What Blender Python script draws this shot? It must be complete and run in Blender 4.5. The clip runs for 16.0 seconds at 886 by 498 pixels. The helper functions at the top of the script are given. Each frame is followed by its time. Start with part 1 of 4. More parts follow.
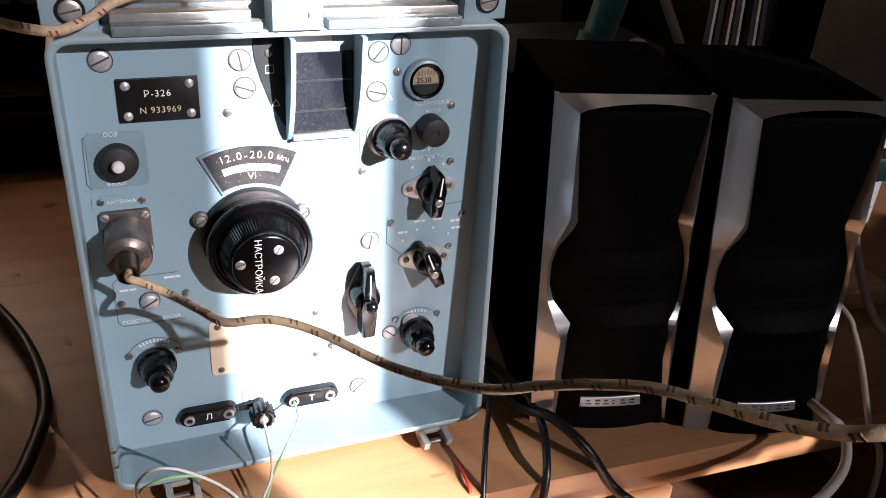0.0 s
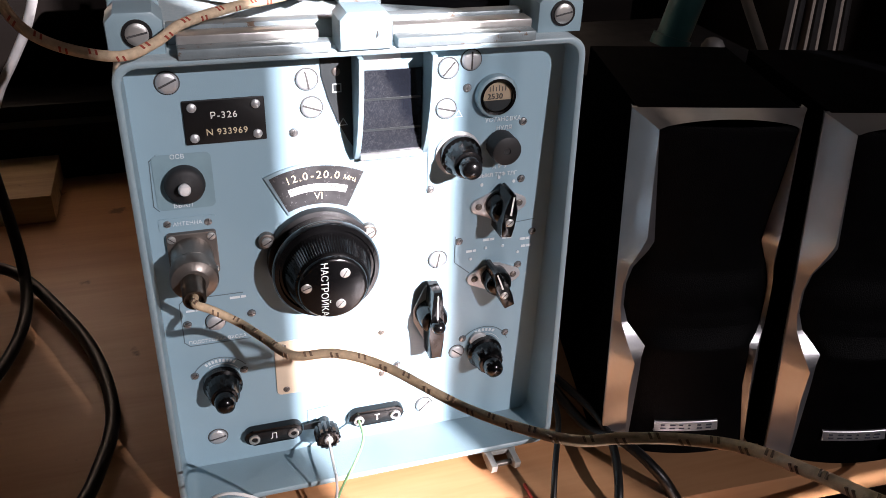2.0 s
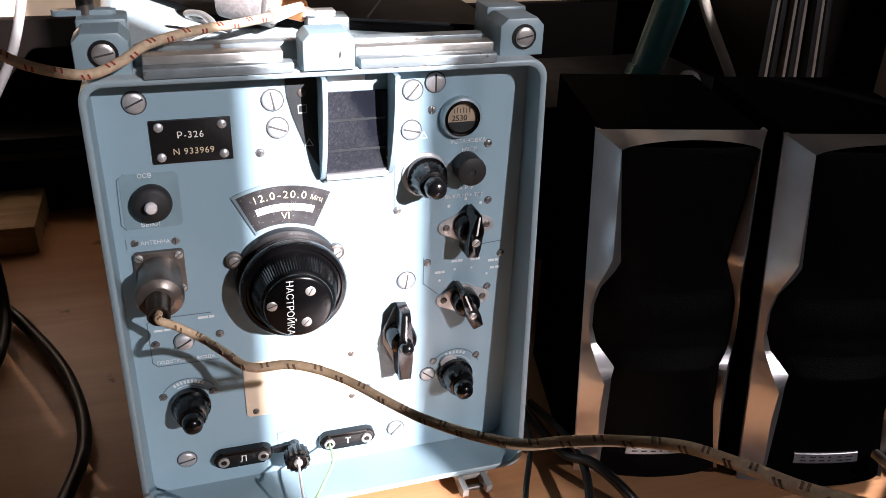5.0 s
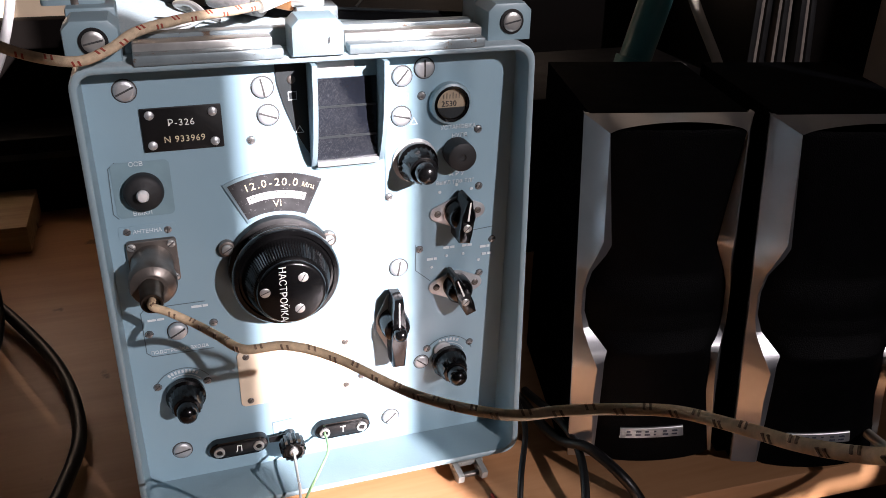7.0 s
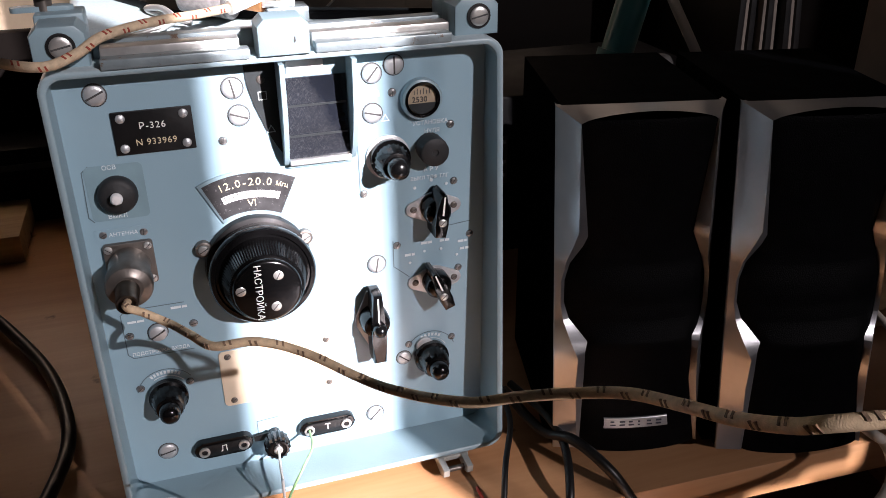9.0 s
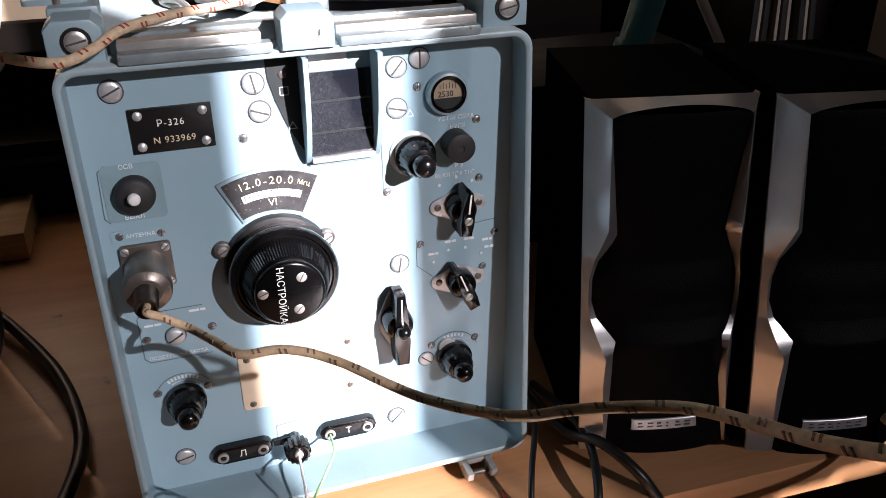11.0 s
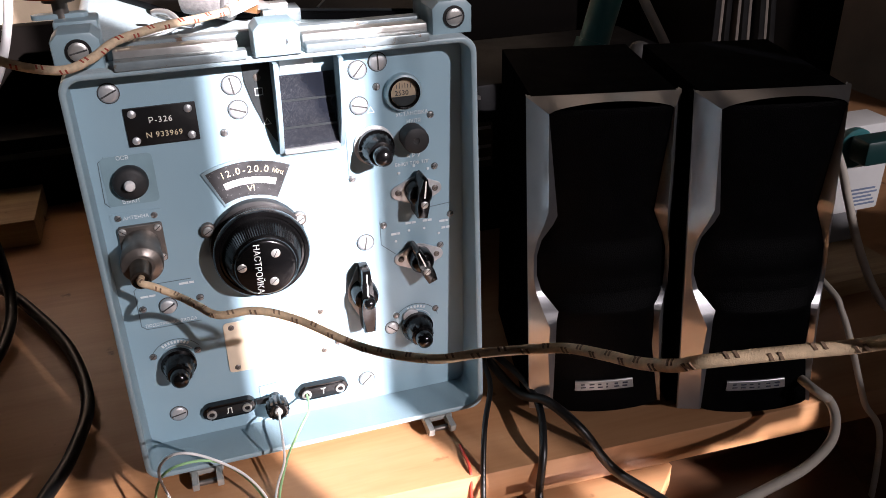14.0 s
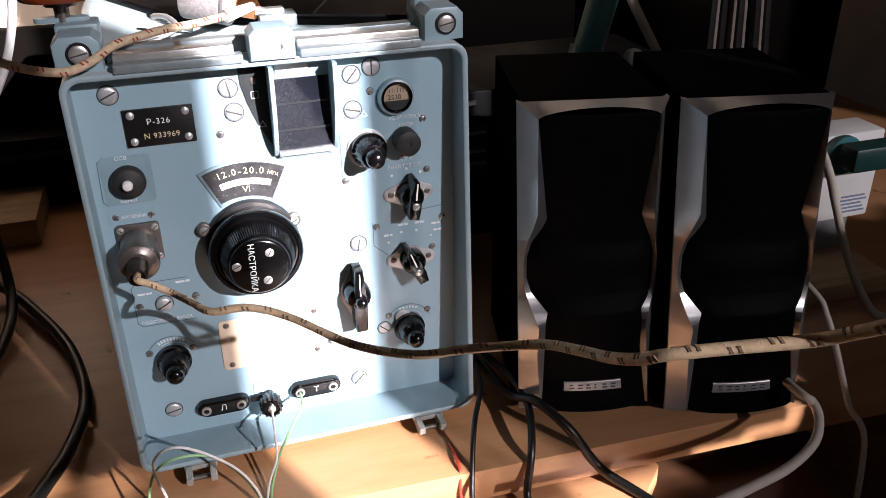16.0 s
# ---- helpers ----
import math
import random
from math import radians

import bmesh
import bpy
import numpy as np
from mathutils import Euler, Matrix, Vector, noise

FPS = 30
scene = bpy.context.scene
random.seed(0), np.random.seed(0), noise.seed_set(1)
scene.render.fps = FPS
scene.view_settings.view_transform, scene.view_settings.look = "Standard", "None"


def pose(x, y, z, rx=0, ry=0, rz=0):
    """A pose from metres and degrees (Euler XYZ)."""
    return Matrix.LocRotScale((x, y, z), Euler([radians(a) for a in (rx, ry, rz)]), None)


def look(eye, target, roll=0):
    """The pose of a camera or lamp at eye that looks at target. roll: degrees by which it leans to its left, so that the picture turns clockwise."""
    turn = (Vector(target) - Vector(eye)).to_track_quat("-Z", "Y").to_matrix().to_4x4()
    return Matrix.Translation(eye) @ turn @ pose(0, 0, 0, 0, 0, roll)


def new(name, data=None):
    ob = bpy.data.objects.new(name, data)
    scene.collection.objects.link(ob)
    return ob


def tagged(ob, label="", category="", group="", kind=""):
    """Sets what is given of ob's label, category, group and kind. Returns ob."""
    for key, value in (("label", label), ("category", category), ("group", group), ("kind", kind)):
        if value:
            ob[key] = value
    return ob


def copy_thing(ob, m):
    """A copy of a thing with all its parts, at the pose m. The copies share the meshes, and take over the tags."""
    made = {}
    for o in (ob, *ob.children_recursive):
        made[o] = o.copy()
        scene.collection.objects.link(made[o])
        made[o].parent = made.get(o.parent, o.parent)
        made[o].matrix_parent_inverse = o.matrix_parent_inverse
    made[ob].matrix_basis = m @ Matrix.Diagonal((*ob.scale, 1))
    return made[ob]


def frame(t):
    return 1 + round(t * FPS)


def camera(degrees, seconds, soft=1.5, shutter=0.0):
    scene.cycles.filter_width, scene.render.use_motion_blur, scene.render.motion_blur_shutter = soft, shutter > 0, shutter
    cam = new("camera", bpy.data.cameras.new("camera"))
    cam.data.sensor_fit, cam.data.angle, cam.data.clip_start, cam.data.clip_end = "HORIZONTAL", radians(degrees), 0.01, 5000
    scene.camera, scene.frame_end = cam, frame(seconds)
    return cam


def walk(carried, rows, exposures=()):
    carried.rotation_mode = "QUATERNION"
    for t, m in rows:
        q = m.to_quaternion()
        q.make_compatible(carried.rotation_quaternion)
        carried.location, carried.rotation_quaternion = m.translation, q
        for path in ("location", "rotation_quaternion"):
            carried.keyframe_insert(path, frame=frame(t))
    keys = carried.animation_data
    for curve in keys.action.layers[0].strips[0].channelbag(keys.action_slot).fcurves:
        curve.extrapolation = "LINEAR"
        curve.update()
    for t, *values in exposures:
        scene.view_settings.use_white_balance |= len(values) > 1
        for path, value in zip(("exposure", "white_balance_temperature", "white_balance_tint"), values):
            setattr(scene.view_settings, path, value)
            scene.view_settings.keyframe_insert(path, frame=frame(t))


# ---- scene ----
cam = camera(55.6, 16.0, 0.85)
PATH = [
    (0, (0.008, -0.463, 0.448), (0.691, 1.147, -0.522), 4.1),
    (0.5, (0.008, -0.461, 0.445), (0.698, 1.128, -0.556), 4.0),
    (1, (0.011, -0.457, 0.441), (0.7, 1.123, -0.573), 3.7),
    (1.5, (0.008, -0.444, 0.448), (0.608, 1.182, -0.549), 2.6),
    (2, (0.01, -0.437, 0.457), (0.557, 1.205, -0.546), 2.2),
    (2.5, (0.015, -0.44, 0.462), (0.573, 1.204, -0.53), 2.5),
    (3, (0.009, -0.436, 0.475), (0.569, 1.226, -0.485), 3.0),
    (3.5, (0.006, -0.426, 0.479), (0.571, 1.245, -0.464), 3.7),
    (4, (0.016, -0.432, 0.47), (0.584, 1.237, -0.474), 3.6),
    (4.2, (0.028, -0.45, 0.459), (0.595, 1.231, -0.465), 2.7),
    (6.5, (0.021, -0.457, 0.441), (0.581, 1.237, -0.463), 1.6),
    (7, (0.025, -0.462, 0.438), (0.6, 1.229, -0.462), 1.3),
    (7.5, (0.034, -0.472, 0.446), (0.604, 1.22, -0.454), 0.8),
    (8, (0.043, -0.475, 0.439), (0.61, 1.218, -0.462), -0.1),
    (8.2, (0.045, -0.479, 0.438), (0.6, 1.224, -0.452), -0.6),
    (10.3, (0.039, -0.454, 0.432), (0.6, 1.237, -0.477), -0.4),
    (10.5, (0.042, -0.452, 0.433), (0.608, 1.237, -0.477), -0.3),
    (11, (0.031, -0.451, 0.434), (0.592, 1.235, -0.485), -0.7),
    (11.5, (0.016, -0.447, 0.427), (0.581, 1.223, -0.517), -1.3),
    (12, (0.032, -0.479, 0.435), (0.595, 1.185, -0.522), -1.0),
    (12.5, (0.044, -0.505, 0.455), (0.596, 1.167, -0.493), -1.0),
    (13, (0.036, -0.514, 0.458), (0.581, 1.164, -0.484), -1.0),
    (13.5, (0.038, -0.521, 0.46), (0.58, 1.158, -0.482), -1.0),
    (14, (0.042, -0.524, 0.459), (0.582, 1.159, -0.479), -1.2),
    (14.5, (0.044, -0.522, 0.459), (0.581, 1.161, -0.48), -1.2),
    (15, (0.046, -0.524, 0.459), (0.583, 1.16, -0.477), -1.1),
    (15.5, (0.044, -0.531, 0.46), (0.581, 1.155, -0.471), -0.8),
    (16, (0.046, -0.538, 0.462), (0.582, 1.152, -0.464), -0.8),
]
STOPS = ((0, 2.12), (1, 2.02), (3.5, 2.05), (4.2, 2.03), (6.5, 1.83), (8, 1.82), (10.5, 1.84), (12, 1.90), (16, 1.93))
walk(cam, [(t, look(eye, target, roll)) for t, eye, target, roll in PATH], [(t, stops, 6500, 24) for t, stops in STOPS])

# ---- light ----
SUN_DIR = Vector((0.46, -1.0, 0.52)).normalized()
world = bpy.data.worlds.new("world")
scene.world = world
world.use_nodes = True
wn = world.node_tree
sky = wn.nodes.new("ShaderNodeTexSky")
sky.sky_type, sky.sun_disc = "NISHITA", False
sky.sun_elevation = math.asin(SUN_DIR.z)
sky.sun_rotation = math.atan2(SUN_DIR.x, SUN_DIR.y)
wn.links.new(sky.outputs[0], wn.nodes["Background"].inputs[0])
wn.nodes["Background"].inputs[1].default_value = 0.018
sun = new("sun", bpy.data.lights.new("sun", "SUN"))
sun.data.energy, sun.data.angle, sun.data.color = 5.0, radians(0.5), (1.0, 0.98, 0.955)
sun.matrix_world = look(SUN_DIR * 5, (0, 0, 0))
# Fill lamp added outside the unseen window, in place of skylight.
sky_fill = new("sky_fill_lamp", bpy.data.lights.new("sky_fill_lamp", "AREA"))
sky_fill.data.shape, sky_fill.data.size, sky_fill.data.size_y = "RECTANGLE", 1.5, 1.3
sky_fill.data.energy, sky_fill.data.color = 0.018, (0.80, 0.90, 1.0)
sky_fill.matrix_world = look((0.75, -1.70, 1.20), (0.3, 0, 0.3))


# ---- materials ----
def mat(name, color, rough=0.5, metal=0.0, vary=0.15, scale=40.0, bump=0.0, bump_scale=200.0, coat=0.0, spec=0.5, stretch=(1, 1, 1), spots=None, spot_scale=30.0, spot_amount=0.62):
    m = bpy.data.materials.new(name)
    m.use_nodes = True
    n, l = m.node_tree.nodes, m.node_tree.links
    b = n["Principled BSDF"]
    b.inputs["Roughness"].default_value, b.inputs["Metallic"].default_value = rough, metal
    b.inputs["Coat Weight"].default_value = coat
    b.inputs["Specular IOR Level"].default_value = spec
    tc, mp = n.new("ShaderNodeTexCoord"), n.new("ShaderNodeMapping")
    mp.inputs["Scale"].default_value = stretch
    l.new(tc.outputs["Object"], mp.inputs[0])
    tx = n.new("ShaderNodeTexNoise")
    tx.inputs["Scale"].default_value, tx.inputs["Detail"].default_value = scale, 6
    l.new(mp.outputs[0], tx.inputs["Vector"])
    ramp = n.new("ShaderNodeValToRGB")
    e = ramp.color_ramp.elements
    e[0].position, e[1].position = 0.3, 0.7
    e[0].color = (*[c * (1 - vary) for c in color], 1)
    e[1].color = (*[min(1, c * (1 + vary)) for c in color], 1)
    l.new(tx.outputs["Fac"], ramp.inputs[0])
    out = ramp.outputs[0]
    if spots:
        t2 = n.new("ShaderNodeTexNoise")
        t2.inputs["Scale"].default_value, t2.inputs["Detail"].default_value = spot_scale, 8
        t2.inputs["Roughness"].default_value = 0.7
        l.new(tc.outputs["Object"], t2.inputs["Vector"])
        r2 = n.new("ShaderNodeValToRGB")
        r2.color_ramp.elements[0].position, r2.color_ramp.elements[1].position = spot_amount, spot_amount + 0.05
        l.new(t2.outputs["Fac"], r2.inputs[0])
        mx = n.new("ShaderNodeMixRGB")
        l.new(r2.outputs[0], mx.inputs[0])
        l.new(out, mx.inputs[1])
        mx.inputs[2].default_value = (*spots, 1)
        out = mx.outputs[0]
    l.new(out, b.inputs["Base Color"])
    rr = n.new("ShaderNodeMapRange")
    rr.inputs["To Min"].default_value, rr.inputs["To Max"].default_value = max(0.02, rough * 0.8), min(1, rough * 1.25)
    l.new(tx.outputs["Fac"], rr.inputs["Value"])
    l.new(rr.outputs[0], b.inputs["Roughness"])
    if bump:
        tb, bp = n.new("ShaderNodeTexNoise"), n.new("ShaderNodeBump")
        tb.inputs["Scale"].default_value, tb.inputs["Detail"].default_value = bump_scale, 3
        l.new(mp.outputs[0], tb.inputs["Vector"])
        l.new(tb.outputs["Fac"], bp.inputs["Height"])
        bp.inputs["Strength"].default_value, bp.inputs["Distance"].default_value = bump, 0.001
        l.new(bp.outputs[0], b.inputs["Normal"])
    return m


def wood(name, light, dark, axis=0, scale=1.0, rough=0.38):
    m = bpy.data.materials.new(name)
    m.use_nodes = True
    n, l = m.node_tree.nodes, m.node_tree.links
    b = n["Principled BSDF"]
    tc, mp = n.new("ShaderNodeTexCoord"), n.new("ShaderNodeMapping")
    s = [14 * scale] * 3
    s[axis] = 1.2 * scale
    mp.inputs["Scale"].default_value = s
    l.new(tc.outputs["Object"], mp.inputs[0])
    big, fine = n.new("ShaderNodeTexNoise"), n.new("ShaderNodeTexNoise")
    big.inputs["Scale"].default_value, big.inputs["Detail"].default_value, big.inputs["Distortion"].default_value = 1.6, 5, 1.5
    fine.inputs["Scale"].default_value, fine.inputs["Detail"].default_value = 22, 4
    l.new(mp.outputs[0], big.inputs["Vector"])
    l.new(mp.outputs[0], fine.inputs["Vector"])
    add = n.new("ShaderNodeMath")
    add.operation = "MULTIPLY_ADD"
    l.new(fine.outputs["Fac"], add.inputs[0])
    add.inputs[1].default_value = 0.35
    l.new(big.outputs["Fac"], add.inputs[2])
    ramp = n.new("ShaderNodeValToRGB")
    e = ramp.color_ramp.elements
    e[0].position, e[1].position = 0.42, 0.88
    e[0].color, e[1].color = (*dark, 1), (*light, 1)
    l.new(add.outputs[0], ramp.inputs[0])
    st = n.new("ShaderNodeTexNoise")
    st.inputs["Scale"].default_value, st.inputs["Detail"].default_value = 34, 4
    l.new(tc.outputs["Object"], st.inputs["Vector"])
    sr = n.new("ShaderNodeValToRGB")
    sr.color_ramp.elements[0].position, sr.color_ramp.elements[1].position = 0.68, 0.74
    l.new(st.outputs["Fac"], sr.inputs[0])
    mx = n.new("ShaderNodeMixRGB")
    l.new(sr.outputs[0], mx.inputs[0])
    l.new(ramp.outputs[0], mx.inputs[1])
    mx.inputs[2].default_value = (*[c * 0.45 for c in dark], 1)
    l.new(mx.outputs[0], b.inputs["Base Color"])
    rr = n.new("ShaderNodeMapRange")
    rr.inputs["To Min"].default_value, rr.inputs["To Max"].default_value = rough * 0.8, rough * 1.3
    l.new(big.outputs["Fac"], rr.inputs["Value"])
    l.new(rr.outputs[0], b.inputs["Roughness"])
    bp = n.new("ShaderNodeBump")
    bp.inputs["Strength"].default_value, bp.inputs["Distance"].default_value = 0.12, 0.0006
    l.new(fine.outputs["Fac"], bp.inputs["Height"])
    l.new(bp.outputs[0], b.inputs["Normal"])
    return m


PAINT = mat("blue_grey_paint", (0.225, 0.33, 0.375), 0.36, 0, 0.05, 25, 0.10, 900, spots=(0.20, 0.31, 0.35), spot_scale=70, spot_amount=0.70)
PAINT_WORN = mat("worn_blue_grey_paint", (0.25, 0.31, 0.33), 0.36, 0.3, 0.18, 60, 0.2, 500, spots=(0.16, 0.11, 0.075), spot_scale=110, spot_amount=0.60)
PANEL_PAINT = mat("panel_blue_paint", (0.255, 0.39, 0.46), 0.33, 0, 0.03, 12, 0.06, 1200)
ENGRAVE = mat("engraved_white_fill", (0.68, 0.75, 0.77), 0.6)
DARK_LINE = mat("engraved_dark_line", (0.10, 0.15, 0.17), 0.6)
BLACK = mat("black_bakelite", (0.0028, 0.0028, 0.003), 0.16, 0, 0.3, 60, 0.05, 300)
BLACK_MATT = mat("black_matt_enamel", (0.004, 0.004, 0.0045), 0.42, 0, 0.3, 60, 0.1, 500)
RUBBER = mat("dark_rubber", (0.014, 0.015, 0.016), 0.6, 0, 0.2, 80, 0.15, 400)
FIN = mat("charcoal_enamel", (0.016, 0.021, 0.023), 0.45, 0, 0.2, 60, 0.1, 500)
STEEL = mat("bright_steel", (0.60, 0.60, 0.58), 0.32, 0.75, 0.15, 120, 0.08, 300)
ALU = mat("matt_aluminium", (0.55, 0.57, 0.58), 0.42, 0.6, 0.12, 150, 0.15, 700)
NICKEL = mat("dull_nickel", (0.185, 0.165, 0.148), 0.36, 0.7, 0.18, 90, 0.12, 300, spots=(0.14, 0.115, 0.09), spot_scale=80, spot_amount=0.66)
SCREW_DARK = mat("blackened_screw_steel", (0.34, 0.335, 0.33), 0.28, 0.85, 0.3, 200, 0.1, 600)
BRONZED = mat("browned_brass", (0.085, 0.068, 0.055), 0.30, 0.8, 0.25, 120, 0.1, 400)
LATCH = mat("bare_pale_alloy", (0.40, 0.40, 0.375), 0.42, 0.35, 0.15, 90, 0.2, 500, spots=(0.20, 0.17, 0.13), spot_scale=120, spot_amount=0.66)
SLOT = mat("slot_shade_and_dark_print", (0.05, 0.05, 0.05), 0.7)
CREAM = mat("cream_celluloid", (0.74, 0.62, 0.47), 0.4, 0, 0.06, 40)
TEXT_WHITE = mat("white_lettering", (0.82, 0.82, 0.78), 0.55)
TEXT_CREAM = mat("cream_lettering", (0.72, 0.62, 0.42), 0.55)
SPEAKER_BLACK = mat("black_grained_vinyl", (0.0009, 0.0010, 0.0013), 0.62, 0, 0.3, 60, 0.25, 900, spec=0.008)
GRILLE = mat("black_grille_cloth", (0.0013, 0.0014, 0.0019), 0.40, 0, 0.4, 90, 0.5, 1300, spec=0.06)
SILVER = mat("silver_plastic", (0.50, 0.51, 0.53), 0.30, 0.85, 0.06, 60, 0.05, 900)
BADGE = mat("brushed_badge", (0.55, 0.56, 0.58), 0.38, 0.8, 0.1, 100, 0.05, 600, stretch=(1, 1, 8))
BADGE_INK = mat("badge_ink", (0.05, 0.06, 0.09), 0.5)
DESK = wood("beech_veneer", (0.50, 0.265, 0.130), (0.385, 0.180, 0.078), 0)
WALNUT = wood("dark_reddish_wood", (0.075, 0.034, 0.017), (0.040, 0.018, 0.009), 0)
DESK_DARK = wood("brown_wood", (0.30, 0.15, 0.07), (0.17, 0.08, 0.035), 0)
PLY = wood("raw_plywood", (0.55, 0.38, 0.20), (0.36, 0.22, 0.10), 0, 2.0, 0.6)
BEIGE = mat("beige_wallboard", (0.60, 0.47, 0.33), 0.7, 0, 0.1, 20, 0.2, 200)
# Unseen room surfaces get a very dark colour so little light bounces back.
WALL = mat("darkened_room_shell", (0.055, 0.055, 0.06), 0.8, 0, 0.15, 15, 0.2, 150)
BRAID = mat("braided_tan_sleeve", (0.74, 0.55, 0.35), 0.8, 0, 0.14, 350, 0.4, 2200)
BRAID_CREAM = mat("braided_cream_sleeve", (0.52, 0.40, 0.27), 0.8, 0, 0.16, 350, 0.4, 2200)
BRAID_MARK = mat("braid_dark_tracer", (0.26, 0.17, 0.11), 0.85, 0, 0.5, 900)
BRAID_RED = mat("braid_red_tracer", (0.30, 0.05, 0.03), 0.85)
CABLE_BLACK = mat("black_cable_jacket", (0.004, 0.004, 0.004), 0.38, 0, 0.3, 50, 0.05, 200)
CABLE_WHITE = mat("white_cable_jacket", (0.56, 0.51, 0.44), 0.45, 0, 0.08, 60, 0.05, 200)
CABLE_GREY = mat("grey_cable_jacket", (0.60, 0.60, 0.60), 0.4, 0, 0.12, 60, 0.05, 200)
WIRE_WHITE = mat("white_wire", (0.78, 0.78, 0.76), 0.45)
WIRE_GREEN = mat("green_wire", (0.30, 0.56, 0.26), 0.45)
WIRE_RED = mat("red_wire", (0.45, 0.04, 0.02), 0.45)
TEAL = mat("teal_plastic", (0.035, 0.17, 0.18), 0.35, 0, 0.12, 40, 0.05, 300)
TEAL_DARK = mat("dark_green_plastic", (0.012, 0.05, 0.05), 0.35, 0, 0.12, 40)
BROWN_GLAZE = mat("brown_glazed_ceramic", (0.20, 0.040, 0.012), 0.10, 0, 0.2, 30, coat=0.6)
COPPER = mat("copper", (0.62, 0.27, 0.11), 0.35, 1, 0.2, 60, 0.1, 300)
GREY_CAN = mat("grey_anodised_can", (0.21, 0.20, 0.195), 0.55, 0.2, 0.25, 450, 0.4, 1200)
WHITE_PLASTIC = mat("white_plastic", (0.75, 0.75, 0.74), 0.45, 0, 0.05, 30)
PAPER_INK = mat("printed_ink", (0.20, 0.26, 0.38), 0.7)
PAPER = mat("paper_edges", (0.17, 0.145, 0.125), 0.8, 0, 0.2, 60)
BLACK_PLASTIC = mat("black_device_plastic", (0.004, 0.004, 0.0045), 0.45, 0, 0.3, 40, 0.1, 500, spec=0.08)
# Opaque stuff for the unseen curtains that block the sun.
CURTAIN = mat("opaque_sun_blocker", (0.12, 0.12, 0.12), 0.9, 0, 0.1, 20)


def net(name, cover):
    """A see-through net added to dim the sun: cover is the share of its threads."""
    m = bpy.data.materials.new(name)
    m.use_nodes = True
    sn, sl = m.node_tree.nodes, m.node_tree.links
    tr, tl, mxs = sn.new("ShaderNodeBsdfTransparent"), sn.new("ShaderNodeBsdfTranslucent"), sn.new("ShaderNodeMixShader")
    tl.inputs[0].default_value = (0.02, 0.02, 0.02, 1)
    mxs.inputs[0].default_value = cover
    sl.new(tr.outputs[0], mxs.inputs[1])
    sl.new(tl.outputs[0], mxs.inputs[2])
    sl.new(mxs.outputs[0], sn["Material Output"].inputs[0])
    return m


SHEER, NET_DOUBLE, NET_LOW = net("sheer_sun_dimmer", 0.87), net("dense_sun_dimmer", 0.958), net("medium_sun_dimmer", 0.912)


# ---- builders ----
def thing(name, at, label, category, group="", kind=""):
    e = new(name)
    e.empty_display_size = 0.02
    e.matrix_world = Matrix.Translation(at)
    return tagged(e, label, category, group, kind)


def finish(name, bm, material, smooth=40):
    bmesh.ops.recalc_face_normals(bm, faces=bm.faces)
    me = bpy.data.meshes.new(name)
    bm.to_mesh(me)
    bm.free()
    me.materials.append(material)
    if smooth:
        for p in me.polygons:
            p.use_smooth = True
        me.set_sharp_from_angle(angle=radians(smooth))
    return me


def part(name, bm, material, parent=None, label="", smooth=40):
    """One mesh object under a thing or a part; its geometry is given in the thing's outer space."""
    ob = new(name, finish(name, bm, material, smooth))
    if parent is not None:
        base = Matrix.Identity(4)
        p = parent
        while p is not None:
            base = p.matrix_basis @ base if p.parent is None else p.matrix_parent_inverse @ p.matrix_basis @ base
            p = p.parent
        ob.parent = parent
        ob.matrix_parent_inverse = base.inverted()
    return tagged(ob, label)


def box(x0, x1, y0, y1, z0, z1, bevel=0.0, segs=2, bm=None):
    bm = bm or bmesh.new()
    r = bmesh.ops.create_cube(bm, size=1, matrix=Matrix.Translation(((x0 + x1) / 2, (y0 + y1) / 2, (z0 + z1) / 2)) @ Matrix.Diagonal((x1 - x0, y1 - y0, z1 - z0, 1)))
    if bevel:
        edges = {e for v in r["verts"] for e in v.link_edges}
        bmesh.ops.bevel(bm, geom=list(edges), offset=bevel, segments=segs, affect="EDGES", profile=0.5)
    return bm


def lathe(profile, m=None, segs=32, bm=None, ribs=0, rib_depth=0.0, rib_range=(0, 0)):
    """Turns (radius, height) pairs round the local z axis; m places it. Ribs roughen the radius of the profile steps in rib_range."""
    bm = bm or bmesh.new()
    m = m or Matrix.Identity(4)
    rings = []
    for k, (r, h) in enumerate(profile):
        ring = []
        for i in range(segs):
            a = 2 * math.pi * i / segs
            q = r - (rib_depth if ribs and rib_range[0] <= k <= rib_range[1] and i % 2 else 0)
            ring.append(bm.verts.new(m @ Vector((q * math.cos(a), q * math.sin(a), h))))
        rings.append(ring)
    for a, b in zip(rings, rings[1:]):
        for i in range(segs):
            j = (i + 1) % segs
            bm.faces.new((a[i], a[j], b[j], b[i]))
    bm.faces.new(rings[0][::-1])
    bm.faces.new(rings[-1])
    return bm


def out_of_panel(x, z, y=0.0, roll=0.0):
    """Local z comes out of the panel towards -y, local x is the panel's right, local y its up."""
    return Matrix.Translation((x, y, z)) @ Matrix.Rotation(radians(90), 4, "X") @ Matrix.Rotation(radians(roll), 4, "Z")


